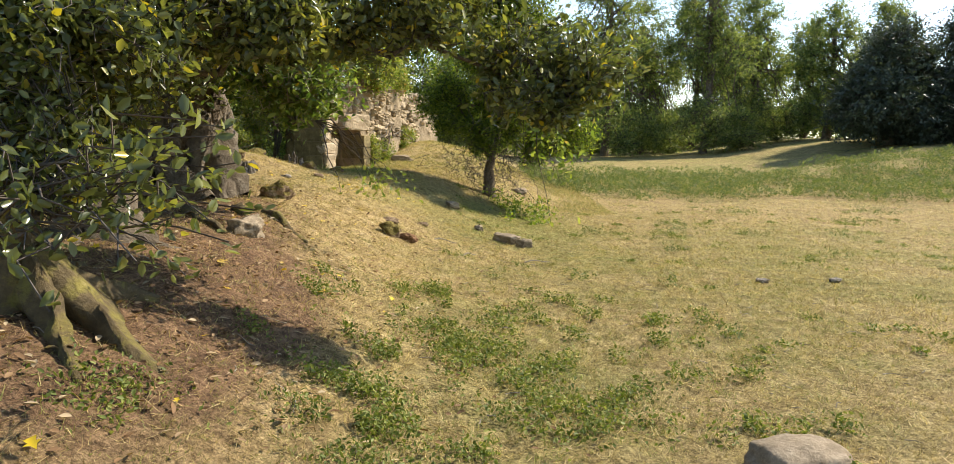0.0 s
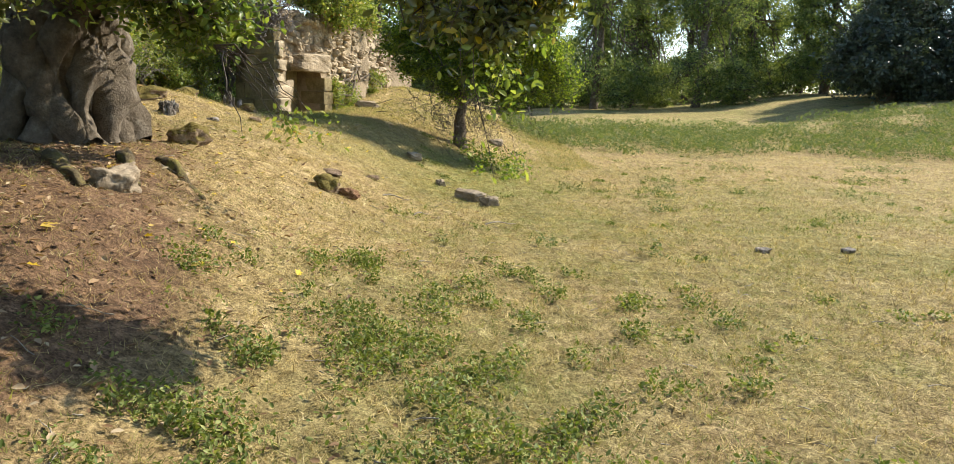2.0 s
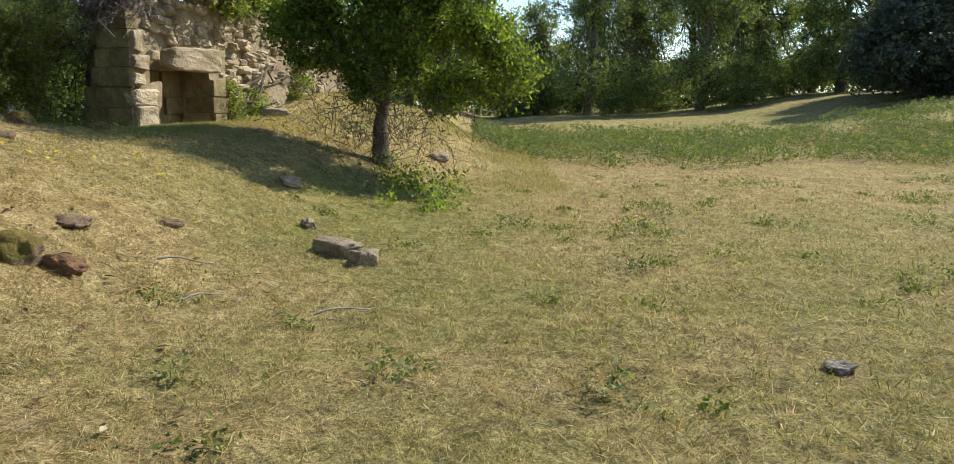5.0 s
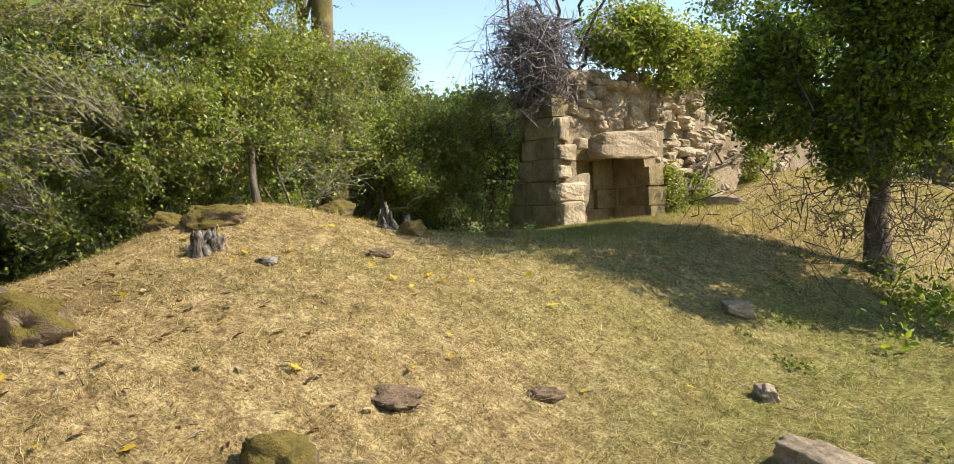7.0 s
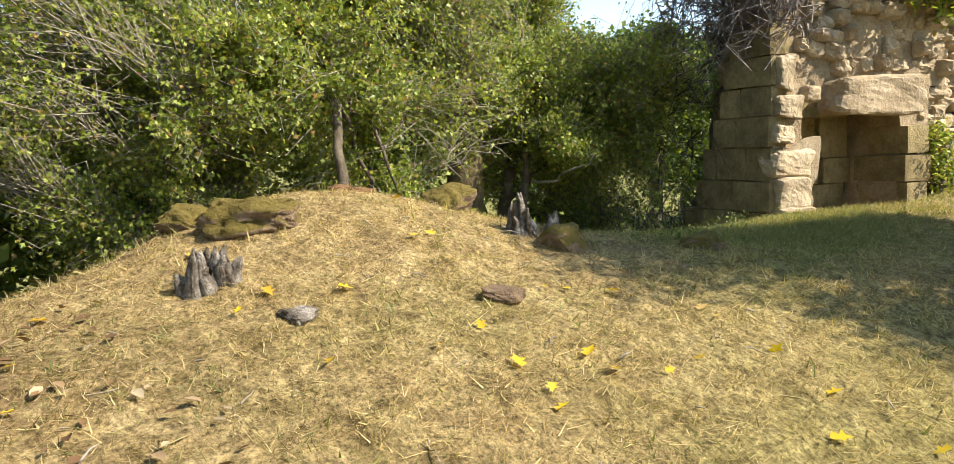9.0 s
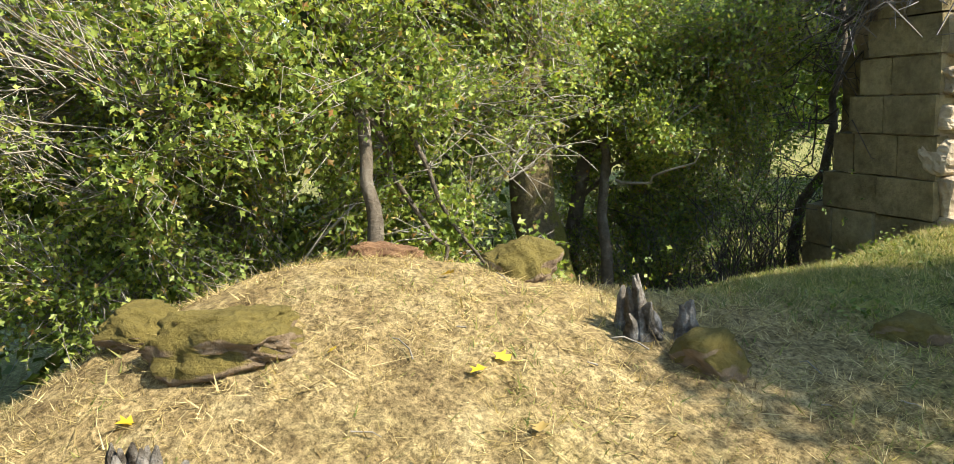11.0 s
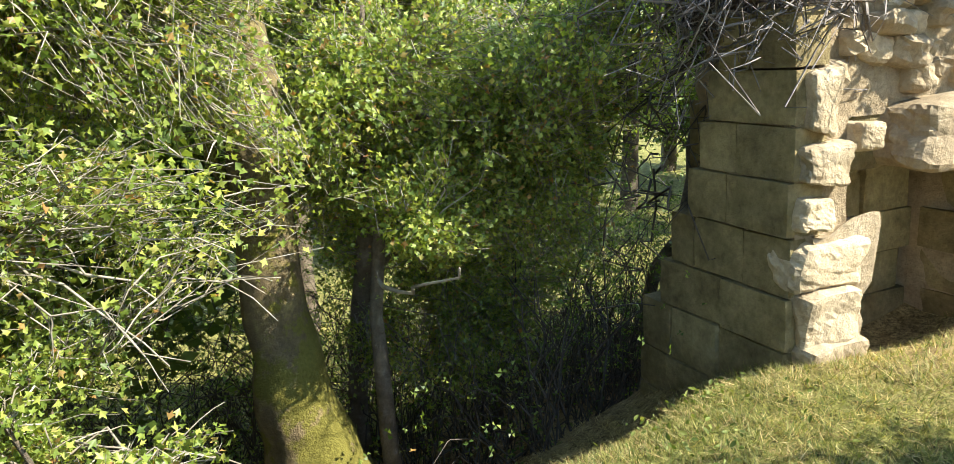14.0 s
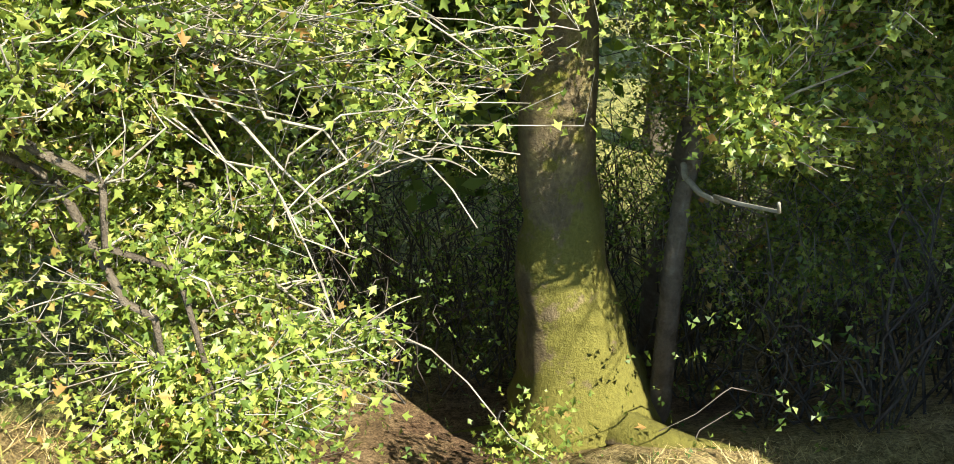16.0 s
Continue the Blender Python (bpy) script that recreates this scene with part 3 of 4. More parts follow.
# holly over the start of the path
holly = tree("holly_tree", "dark glossy holly with a thick gnarled trunk on the bank", "tree",
     [(-2.88, 5.65, gz(-2.88, 5.65)), (-2.9, 5.65, 1.15), (-2.92, 5.65, 1.6), (-2.95, 5.6, 2.5), (-2.7, 5.3, 3.8)], [0.31, 0.22, 0.19, 0.17, 0.13],
     [(-2.1, 4.9, 2.7, 1.2, 0.8, 0.75), (-1.3, 5.4, 2.55, 0.8, 0.7, 0.6), (-0.4, 5.5, 2.55, 0.7, 0.7, 0.45), (0.35, 5.55, 2.05, 0.45, 0.5, 0.5), (0.75, 5.55, 2.25, 0.4, 0.4, 0.35), (-2.2, 3.75, 2.1, 0.45, 0.35, 0.5), (-3.0, 5.6, 2.3, 1.0, 1.0, 0.8)],
     2300, 17, 0.062, HOLLY, "fold", BARK, DARKTWIG, 20, 0.006, 0.085, 26, 0.6, 0.35, limb_r=0.045)
roots(holly, (-2.88, 5.65), 0.22, 5, 0.6, BARK, -0.6)
leaning = tree("holly_tree", "leaning holly with a mossy grey trunk and spreading roots", "tree",
     [(-2.44, 3.85, gz(-2.44, 3.85)), (-2.47, 3.82, 0.95), (-2.5, 3.78, 1.4), (-2.62, 3.78, 2.1), (-2.7, 3.8, 3.0)], [0.30, 0.19, 0.15, 0.14, 0.11],
     [(-2.3, 4.0, 2.25, 0.8, 0.55, 0.55), (-1.55, 4.4, 2.35, 0.7, 0.5, 0.4), (-2.5, 4.4, 1.75, 0.55, 0.45, 0.5), (-1.85, 3.6, 1.95, 0.4, 0.35, 0.4), (-2.0, 3.55, 1.35, 0.3, 0.3, 0.3)],
     1300, 15, 0.06, HOLLY, "fold", MOSSBARK, DARKTWIG, 14, 0.006, 0.085, 24, 0.55, 0.35, limb_r=0.04)
for x1, y1, thick in ((-1.55, 3.6, 0.15), (-1.95, 4.45, 0.12), (-1.75, 3.15, 0.10), (-2.5, 4.6, 0.10)):
    t = Tubes()
    pts = []
    for f in np.linspace(0, 1, 10):
        x, y = -2.36 + (x1 + 2.36) * f + 0.05 * math.sin(6 * f), 3.82 + (y1 - 3.82) * f + 0.05 * math.sin(5 * f + thick * 40)
        pts.append((x, y, gz(x, y) + 0.20 * (1 - f) ** 4 + 0.0 - 0.02 * f))
    t.add(pts, thick * np.linspace(1.1, 0.4, 10), 10, 1.0)
    child("root", t.mesh("root", MOSSBARK), leaning)
spray = thing("holly_branch", (-2.3, 3.6, 1.2), "low holly branch with large shiny leaves", "branch")
n = 34
e = rng.normal(size=(n, 3)) * np.array([0.24, 0.2, 0.15]) + np.array([-1.2, 2.75, 1.33])
lines = wandering(np.tile([[-2.3, 3.6, 1.2]], (n, 1)) + rng.normal(size=(n, 3)) * 0.05, e, 7, 0.05, 0.04)
child("twig_mass", stems_mesh("twig_mass", lines, np.linspace(0.008, 0.003, 7), DARKTWIG), spray, kind="stuff")
p = np.repeat(lines[:, 3:].reshape(-1, 3), 4, 0)
p = p + rng.normal(size=p.shape) * 0.03
child("leaf_mass", leaf_mesh("leaf_mass", p, 0.062 * rng.uniform(0.7, 1.2, len(p)), HOLLY, "fold", 0.35), spray, kind="stuff")
p = np.concatenate([rng.normal(size=(160, 3)) * np.array([0.12, 0.25, 0.2]) + np.array([0.55, 5.75, 1.62]), rng.normal(size=(90, 3)) * np.array([0.2, 0.15, 0.08]) + np.array([-1.0, 7.55, 1.12])])
hang = thing("hanging_sprays", (0.55, 5.6, 2.2), "thin drooping sprays of yellowing leaves", "branch")
a = np.concatenate([np.tile([[0.3, 5.5, 2.2]], (14, 1)), np.tile([[-1.7, 7.6, 1.75]], (10, 1))])
child("twig_mass", stems_mesh("twig_mass", wandering(a, np.concatenate([p[:14], p[160:170]]), 7, 0.12, 0.03), np.linspace(0.008, 0.002, 7), DARKTWIG), hang, kind="stuff")
child("leaf_mass", leaf_mesh("leaf_mass", p, 0.06 * rng.uniform(0.6, 1.2, len(p)), HAWTHORN, "fold", 0.3), hang, kind="stuff")

gnarled = tree("gnarled_tree", "old tree with a broad gnarled bole on the bank", "tree",
     [(-3.55, 8.85, 0.75), (-3.55, 8.85, 1.3), (-3.55, 8.9, 2.0), (-3.6, 9.1, 3.2), (-3.6, 9.3, 5.0)], [0.60, 0.47, 0.40, 0.34, 0.25],
     [(-3.6, 9.4, 5.2, 2.4, 2.4, 1.3), (-3.0, 7.4, 2.9, 1.5, 1.2, 0.9), (-1.95, 7.9, 2.15, 0.8, 0.8, 0.5), (-4.9, 9.8, 3.9, 1.2, 1.4, 1.0), (-3.2, 8.2, 2.7, 1.3, 0.9, 0.7), (-2.2, 8.7, 2.7, 0.9, 0.8, 0.5)], 2800, 18, 0.08, WOODLEAF, "fold", BARK, TWIG, 16, 0.008, 0.14, 40, 0.75)
roots(gnarled, (-3.55, 8.85), 0.34, 6, 0.8, BARK, -0.9)
for k, t0 in enumerate((-2.4, -1.9, -1.45, -1.0, -0.6, -0.2, 0.3, 0.9)):
    t = Tubes()
    pts = []
    for f in np.linspace(0, 1, 14):
        r, a0 = 0.60 - 0.24 * f ** 0.6, t0 + 0.35 * math.sin(3.2 * f + k)
        x, y = -3.55 + r * math.cos(a0), 8.85 + r * math.sin(a0)
        pts.append((x, y, (gz(x, y) - 0.05) * (1 - f) + 2.0 * f))
    t.add(pts, [0.13 + 0.045 * math.sin(9 * f + 2.1 * k) for f in np.linspace(0, 1, 14)], 12, 0.9)
    child("burl", t.mesh("burl", BARK), gnarled)

# woodland behind the ditch
rng = np.random.default_rng(11)
for x, y, s, bare_stem in ((-9.5, 9.5, 1.3, 0), (-9.0, 13.5, 1.2, 0), (-10.5, 17.5, 1.1, 1), (-10.6, 22.5, 1.0, 1), (-12, 13, 1.3, 0), (-8.5, 6.0, 1.2, 0), (-11.5, 5.0, 1.2, 0), (-15.5, 21, 1.2, 1), (-11, 26, 1.1, 1), (-7.6, 25.5, 1.0, 1), (-8.0, 2.5, 1.0, 0), (-7.8, 8.6, 0.95, 0), (-16, 27, 1.3, 0), (-18, 22, 1.3, 0), (-13, 31, 1.2, 0), (-8, 31, 1.0, 0), (-3.5, 31, 1.7, 0), (0.2, 34, 1.5, 0)):
    b = gz(x, y)
    lobes = [(x, y, b + 3.6 * s, 1.9 * s, 2.0 * s, 1.5 * s)]
    if bare_stem:
        lobes += [(x + 0.9, y + 1.0, b + 3.9 * s, 1.3 * s, 1.4 * s, 0.8 * s), (x + 0.7, y - 1.2, b + 4.1 * s, 1.3 * s, 1.4 * s, 0.8 * s)]
    else:
        lobes += [(x + 0.7, y + 0.8, b + 2.0 * s, 1.6 * s, 1.6 * s, 1.3 * s), (x + 0.6, y - 1.0, b + 1.6 * s, 1.5 * s, 1.5 * s, 1.3 * s)]
    tree("woodland_tree", "leafy woodland tree standing beyond the ditch", "tree", [(x, y, b), (x + 0.1, y, b + 1.5 * s), (x + 0.2, y + 0.2, b + 3.2 * s)], [0.2 * s, 0.15 * s, 0.09 * s],
         lobes, 1000, 15, 0.15, WOODLEAF, "quad", BARK, DARKTWIG, 12, 0.009, 0.2, 6, group="woodland beyond the ditch", far=True)
# dark stems and brambles in the ditch
for x, y, lean in ((-5.55, 15.05, -0.1), (-5.15, 17.5, 0.35), (-6.6, 17.2, 0.2), (-4.9, 18.2, -0.15)):
    t = Tubes()
    t.add(curved(np.array([x, y, gz(x, y) - 0.1]), np.array([x + lean * 1.4, y + 0.3, gz(x, y) + 3.3]), 10, 0.0, 0.02), np.linspace(0.07, 0.015, 10), 8, 0.2)
    ob = thing("ditch_stem", (x, y, gz(x, y)), "slim dark stem rising from the ditch", "trunk", "stems in the ditch")
    child("trunk", t.mesh("trunk", BARK), ob)
n = 1500
a = np.stack([rng.uniform(-8.6, -4.9, n), rng.uniform(13.2, 19.5, n), np.zeros(n)], 1)
a = a[(a[:, 0] < -6.6) | (a[:, 1] > 15.6)]
n = len(a)
a[:, 2] = height(a[:, 0], a[:, 1])
e = a + np.stack([rng.normal(size=n) * 0.5, rng.normal(size=n) * 0.5, rng.uniform(0.3, 1.7, n)], 1)
bramble = thing("bramble_thicket", (-6.2, 16, -1.0), "dark bramble tangle filling the ditch", "brambles", "", "stuff")
child("twig_mass", stems_mesh("twig_mass", wandering(a, e, 7, 0.22, 0.05), np.linspace(0.008, 0.003, 7), DARKTWIG), bramble, kind="stuff")
p = np.repeat(e, 14, 0) + rng.normal(size=(14 * n, 3)) * np.array([0.25, 0.25, 0.22])
p = p[p[:, 2] > height(p[:, 0], p[:, 1])]
child("leaf_mass", leaf_mesh("leaf_mass", p, 0.06 * rng.uniform(0.6, 1.3, len(p)), WOODLEAF, "spray", 0.4), bramble, kind="stuff")

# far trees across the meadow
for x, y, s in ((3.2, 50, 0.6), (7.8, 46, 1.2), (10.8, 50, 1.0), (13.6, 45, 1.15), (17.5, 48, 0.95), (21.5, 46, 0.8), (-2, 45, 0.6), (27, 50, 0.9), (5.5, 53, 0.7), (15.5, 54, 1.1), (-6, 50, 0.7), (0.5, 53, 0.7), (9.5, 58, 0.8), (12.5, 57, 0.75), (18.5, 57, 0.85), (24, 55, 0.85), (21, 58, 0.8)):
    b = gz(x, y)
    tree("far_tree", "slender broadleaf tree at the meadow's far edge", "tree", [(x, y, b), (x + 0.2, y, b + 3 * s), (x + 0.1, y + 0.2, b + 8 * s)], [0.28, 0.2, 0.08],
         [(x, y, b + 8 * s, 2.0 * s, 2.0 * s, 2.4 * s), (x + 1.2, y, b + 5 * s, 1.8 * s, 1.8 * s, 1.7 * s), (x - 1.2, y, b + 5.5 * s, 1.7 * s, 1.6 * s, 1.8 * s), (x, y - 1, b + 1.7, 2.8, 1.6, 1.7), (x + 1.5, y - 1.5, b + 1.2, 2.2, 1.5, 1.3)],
         520, 18, 0.27, HAZYLEAF, "spray", BARK, DARKTWIG, 30, 0.025, 0.38, 6, group="trees across the meadow", far=True, limb_r=0.09)
for x, y, s in ((20, 36, 0.8), (24.5, 37, 0.95), (29, 35, 0.95), (22, 40, 0.85), (34, 36, 1.0), (39, 34, 1.0), (31, 29, 0.8), (35, 25, 0.85), (25, 33, 0.7), (33, 32, 0.8), (28, 32, 0.7)):
    b = gz(x, y)
    tree("yew_tree", "dense dark evergreen at the meadow's edge", "tree", [(x, y, b), (x, y, b + 2 * s), (x, y, b + 6 * s)], [0.4, 0.3, 0.1],
         [(x, y, b + 3.0 * s, 3.4 * s, 3.0 * s, 3.0 * s), (x, y, b + 5.6 * s, 2.2 * s, 2.0 * s, 2.0 * s), (x - 1.5, y - 1, b + 1.6, 2.4, 2.0, 1.7), (x + 0.6, y - 1.2, b + 1.1, 2.6, 1.6, 1.5)],
         900, 15, 0.32, DARKLEAF, "spray", BARK, DARKTWIG, 16, 0.02, 0.45, 6, group="evergreens at the meadow's edge", far=True)

# hedge closing the meadow
n = 26000
x = rng.uniform(-45, 75, n)
y = 62 - 0.010 * np.maximum(0, x - 22) ** 2 + rng.normal(size=n) * 1.0
top = 3.2 + 0.9 * np.sin(x * 0.7) + 0.6 * np.sin(x * 1.9 + 1)
p = np.stack([x, y, height(x, y) + top * rng.random(n) ** 0.8], 1)
tagged(new("far_hedge", leaf_mesh("far_hedge", p, 0.55 * rng.uniform(0.6, 1.3, n), HAZYLEAF, "spray", 0.4)), "tall leafy hedge closing the meadow", "hedge", "", "stuff")


# ---- stones ----
def stone_mesh(seed, material, sharp=0.9, wear=0.16, cuts=13, smooth=True):
    """A worn block: sharp 1 keeps its corners, 0 rounds it off."""
    bm = bmesh.new()
    bmesh.ops.create_cube(bm, size=1.0)
    bmesh.ops.subdivide_edges(bm, edges=bm.edges[:], cuts=cuts, use_grid_fill=True)
    for v in bm.verts:
        p = Vector(v.co)
        ball = v.co.normalized() * 0.56
        p = p * sharp + ball * (1 - sharp)
        q = p + Vector((seed * 7.3, seed * 3.1, seed))
        p += Vector((noise.noise(q * 1.1), noise.noise(q * 1.1 + Vector((9, 2, 5))), noise.noise(q * 1.1 + Vector((3, 8, 1))))) * wear
        p += p.normalized() * wear * 0.45 * (noise.noise(q * 3.7) + 0.5 * noise.noise(q * 9) + 0.35 * noise.noise(q * 21))
        v.co = p
    me = bpy.data.meshes.new("stone")
    bm.to_mesh(me)
    bm.free()
    me.materials.append(material)
    if smooth:
        me.polygons.foreach_set("use_smooth", np.ones(len(me.polygons), bool))
    return me


def hewn_mesh(seed, material, corner, wear, cuts=5, smooth=False):
    """A quarried block with broken arrises: the higher corner, the squarer."""
    bm = bmesh.new()
    bmesh.ops.create_cube(bm, size=1.0)
    bmesh.ops.subdivide_edges(bm, edges=bm.edges[:], cuts=cuts, use_grid_fill=True)
    for v in bm.verts:
        p = v.co / sum(abs(2 * c) ** corner for c in v.co) ** (1 / corner)
        q = p + Vector((seed * 5.9, seed * 2.7, seed * 1.3))
        p += Vector((noise.noise(q * 1.3), noise.noise(q * 1.3 + Vector((9, 2, 5))), noise.noise(q * 1.3 + Vector((3, 8, 1))))) * wear
        v.co = p * (1 + wear * (0.5 * noise.noise(q * 4.1) + 0.4 * noise.noise(q * 9.3)))
    me = bpy.data.meshes.new("stone")
    bm.to_mesh(me)
    bm.free()
    me.materials.append(material)
    if smooth:
        me.polygons.foreach_set("use_smooth", np.ones(len(me.polygons), bool))
    return me


def loose_stone(name, x, y, size, seed, material, label, sink=0.3, turn=0.0, tip=0.0, group="", category="stone", sharp=0.5, wear=0.3):
    ob = new(name, stone_mesh(seed, material, sharp, wear, 13, True))
    ob.matrix_world = pose(x, y, gz(x, y) + size[2] * (0.5 - sink), 0, tip, turn) @ Matrix.Diagonal((*size, 1))
    return tagged(ob, label, category, group)


loose_stone("boulder", 1.66, 3.66, (0.5, 0.36, 0.25), 1, FIELDSTONE, "smooth grey-brown boulder half sunk in the grass", 0.42, 20, 0, "", "stone", 0.3, 0.12)
loose_stone("stone", 0.42, 11.22, (0.29, 0.17, 0.18), 2, FIELDSTONE, "pale weathered stone block lying in the grass", 0.25, -25, 8, "pair of stones in the pasture", "stone", 0.75)
loose_stone("stone", 0.69, 10.98, (0.21, 0.17, 0.15), 3, FIELDSTONE, "squat dark-sided stone beside the longer one", 0.25, 20, 0, "pair of stones in the pasture", "stone", 0.75)
loose_stone("stone", 0.0, 12.1, (0.13, 0.1, 0.1), 4, FIELDSTONE, "small brown stone on the slope", 0.25, -50, 10)
loose_stone("mossy_stone", -1.16, 9.55, (0.22, 0.2, 0.22), 5, MOSSSTONE, "rounded stone capped with yellow moss", 0.3, 10, 0, "", "stone", 0.22, 0.34)
loose_stone("mossy_stone", -0.95, 9.62, (0.21, 0.15, 0.11), 6, REDMOSS, "low russet mossy stone beside a taller one", 0.3, 10, 0, "", "stone", 0.22, 0.34)
loose_stone("mossy_stone", -3.85, 11.3, (0.42, 0.36, 0.15), 7, MOSSSTONE, "broad mossy stone on the mound's crest", 0.35, 35, 0, "", "stone", 0.22, 0.34)
loose_stone("mossy_stone", -4.3, 11.15, (0.30, 0.22, 0.13), 8, MOSSSTONE, "flat mossy stone at the mound's edge", 0.3, 30, 0, "", "stone", 0.22, 0.34)
loose_stone("mossy_stone", -3.78, 12.55, (0.25, 0.23, 0.18), 9, MOSSSTONE, "small moss-grown stone by the sapling", 0.35, 0, 0, "", "stone", 0.22, 0.34)
loose_stone("mossy_stone", -4.3, 12.2, (0.32, 0.24, 0.13), 10, REDMOSS, "russet moss hummock at the sapling's foot", 0.4, 60, 0, "", "stone", 0.22, 0.34)
loose_stone("mossy_stone", -2.88, 12.52, (0.18, 0.16, 0.15), 11, MOSSSTONE, "green-gold moss lump below the bleached stump", 0.3, 0, 0, "", "stone", 0.22, 0.34)
loose_stone("mossy_stone", -2.62, 13.45, (0.2, 0.16, 0.12), 12, MOSSSTONE, "mossy stone in the shaded grass", 0.35, 0, 0, "", "stone", 0.22, 0.34)
loose_stone("stone", -1.92, 18.45, (0.5, 0.26, 0.2), 13, FIELDSTONE, "dark stone slab lying on the rise", 0.4, 10)
loose_stone("stone", -2.18, 6.85, (0.34, 0.22, 0.24), 15, FIELDSTONE, "earth-coloured stone in the bank", 0.4, 40)
loose_stone("stone", 3.41, 8.76, (0.15, 0.1, 0.06), 16, DEADWOOD, "small pale stone in the pasture", 0.2, 10, 0, "pale stones in the pasture")
loose_stone("stone", 4.35, 8.89, (0.15, 0.1, 0.06), 17, DEADWOOD, "small pale stone in the pasture", 0.2, 40, 0, "pale stones in the pasture")
loose_stone("stone", 0.95, 17.6, (0.3, 0.2, 0.16), 18, FIELDSTONE, "dark stone at the foot of the rise", 0.35, 10)

loose_stone("earth_clod", -1.26, 10.31, (0.24, 0.18, 0.09), 21, CLOD, "scuffed clod of bare brown earth", 0.62, 30, 0, "earth clods on the bank", "clod", 0.1, 0.28)
loose_stone("earth_clod", -0.86, 11.03, (0.2, 0.14, 0.08), 22, CLOD, "scuffed clod of bare brown earth", 0.62, 70, 0, "earth clods on the bank", "clod", 0.1, 0.28)
loose_stone("earth_clod", -2.87, 10.97, (0.14, 0.1, 0.07), 23, DEADWOOD, "crumbled pale clod on the mound", 0.42, 10, 0, "earth clods on the bank", "clod", 0.1, 0.28)
loose_stone("earth_clod", -2.57, 11.75, (0.15, 0.11, 0.06), 24, CLOD, "dark earth thrown up beside a small burrow", 0.42, 50, 0, "earth clods on the bank", "clod", 0.1, 0.28)
loose_stone("mossy_stone", -2.56, 9.29, (0.32, 0.26, 0.24), 27, MOSSSTONE, "moss-capped stone among roots on the bank", 0.3, 15, 0, "", "stone", 0.25, 0.34)
loose_stone("stone", -0.48, 13.39, (0.2, 0.14, 0.14), 28, FIELDSTONE, "pale pointed stone in the bush's shade", 0.3, 30, 15)


def stump(x, y, shards, label, tall):
    """A rotted stump: upright splinters round a hollow."""
    top = thing("tree_stump", (x, y, gz(x, y)), label, "stump")
    for n in range(shards):
        a = rng.uniform(0, 6.28)
        out = rng.uniform(0.02, 0.085)
        px, py = x + out * math.cos(a), y + out * math.sin(a)
        h, g = tall * (0.3 + 0.7 * rng.random() ** 1.5), gz(px, py)
        lean = rng.normal(size=2) * 0.025
        t = Tubes()
        t.add([(px + lean[0] * f + rng.normal() * 0.006, py + lean[1] * f, g - 0.04 + (h + 0.04) * f) for f in (0, 0.3, 0.55, 0.8, 1)], [0.036, 0.031, 0.026, 0.019, 0.005], 7, 1.8)
        child("splinter", t.mesh("splinter", DEADWOOD), top)
    return top


stump(-3.36, 10.85, 22, "jagged grey rotten stump on the mound", 0.18)
stump(-3.17, 12.5, 9, "bleached white splintered stump", 0.26)
stump(-3.1, 12.62, 6, "bleached stump splinters beside the larger ones", 0.2)
for k, (x0, y0, x1, y1) in enumerate(((-2.35, 8.1, -1.75, 7.4), (-2.6, 7.9, -2.1, 7.0), (-2.9, 7.3, -2.3, 6.6))):
    t = Tubes()
    pts = [(x0 + (x1 - x0) * f, y0 + (y1 - y0) * f, gz(x0 + (x1 - x0) * f, y0 + (y1 - y0) * f) - 0.015 + 0.03 * math.sin(7 * f + k) + 0.02 * math.sin(3.14 * f)) for f in np.linspace(0, 1, 16)]
    t.add(pts, np.linspace(0.07, 0.025, 16), 9, 0.9)
    tagged(new("surface_root", t.mesh("surface_root", MOSSBARK)), "exposed dark root running down the bank", "root", "roots on the bank")


# ---- ruin ----
RUIN_O, RUIN_U, RUIN_V = np.array([-3.37, 16.07, 0.0]), np.array([0.365, 0.931, 0.0]), np.array([-0.931, 0.365, 0.0])
RUIN_TURN = math.degrees(math.atan2(RUIN_U[1], RUIN_U[0]))
ruin = thing("ruin_wall", tuple(RUIN_O + np.array([0, 0, 0.3])), "ruined sandstone wall with a low lintelled recess", "ruin", "", "structure")


def in_ruin(u, v, z):
    return RUIN_O + RUIN_U * u + RUIN_V * v + np.array([0, 0, z])


def ruin_core(name, u0, u1, v0, v1, z0, z1, material=MORTAR, cuts=9, wear=0.05, slope=0.0):
    """The wall's earthy heart; slope: how far its back edge draws in towards the top."""
    bm = bmesh.new()
    bmesh.ops.create_cube(bm, size=1.0)
    bmesh.ops.subdivide_edges(bm, edges=bm.edges[:], cuts=cuts, use_grid_fill=True)
    for v in bm.verts:
        h = v.co.z + 0.5
        p = in_ruin(u0 + (u1 - u0) * (v.co.x + 0.5), v0 + (v1 - slope * h - v0) * (v.co.y + 0.5), z0 + (z1 - z0) * h)
        q = Vector(p)
        p = p + wear * (noise.noise(q * 2.3) + 0.6 * noise.noise(q * 6)) * np.array([0.6, 0.6, 1.6 if h > 0.8 else 0.0])
        v.co = p
    me = bpy.data.meshes.new(name)
    bm.to_mesh(me)
    bm.free()
    me.materials.append(material)
    return child(name, me, ruin)


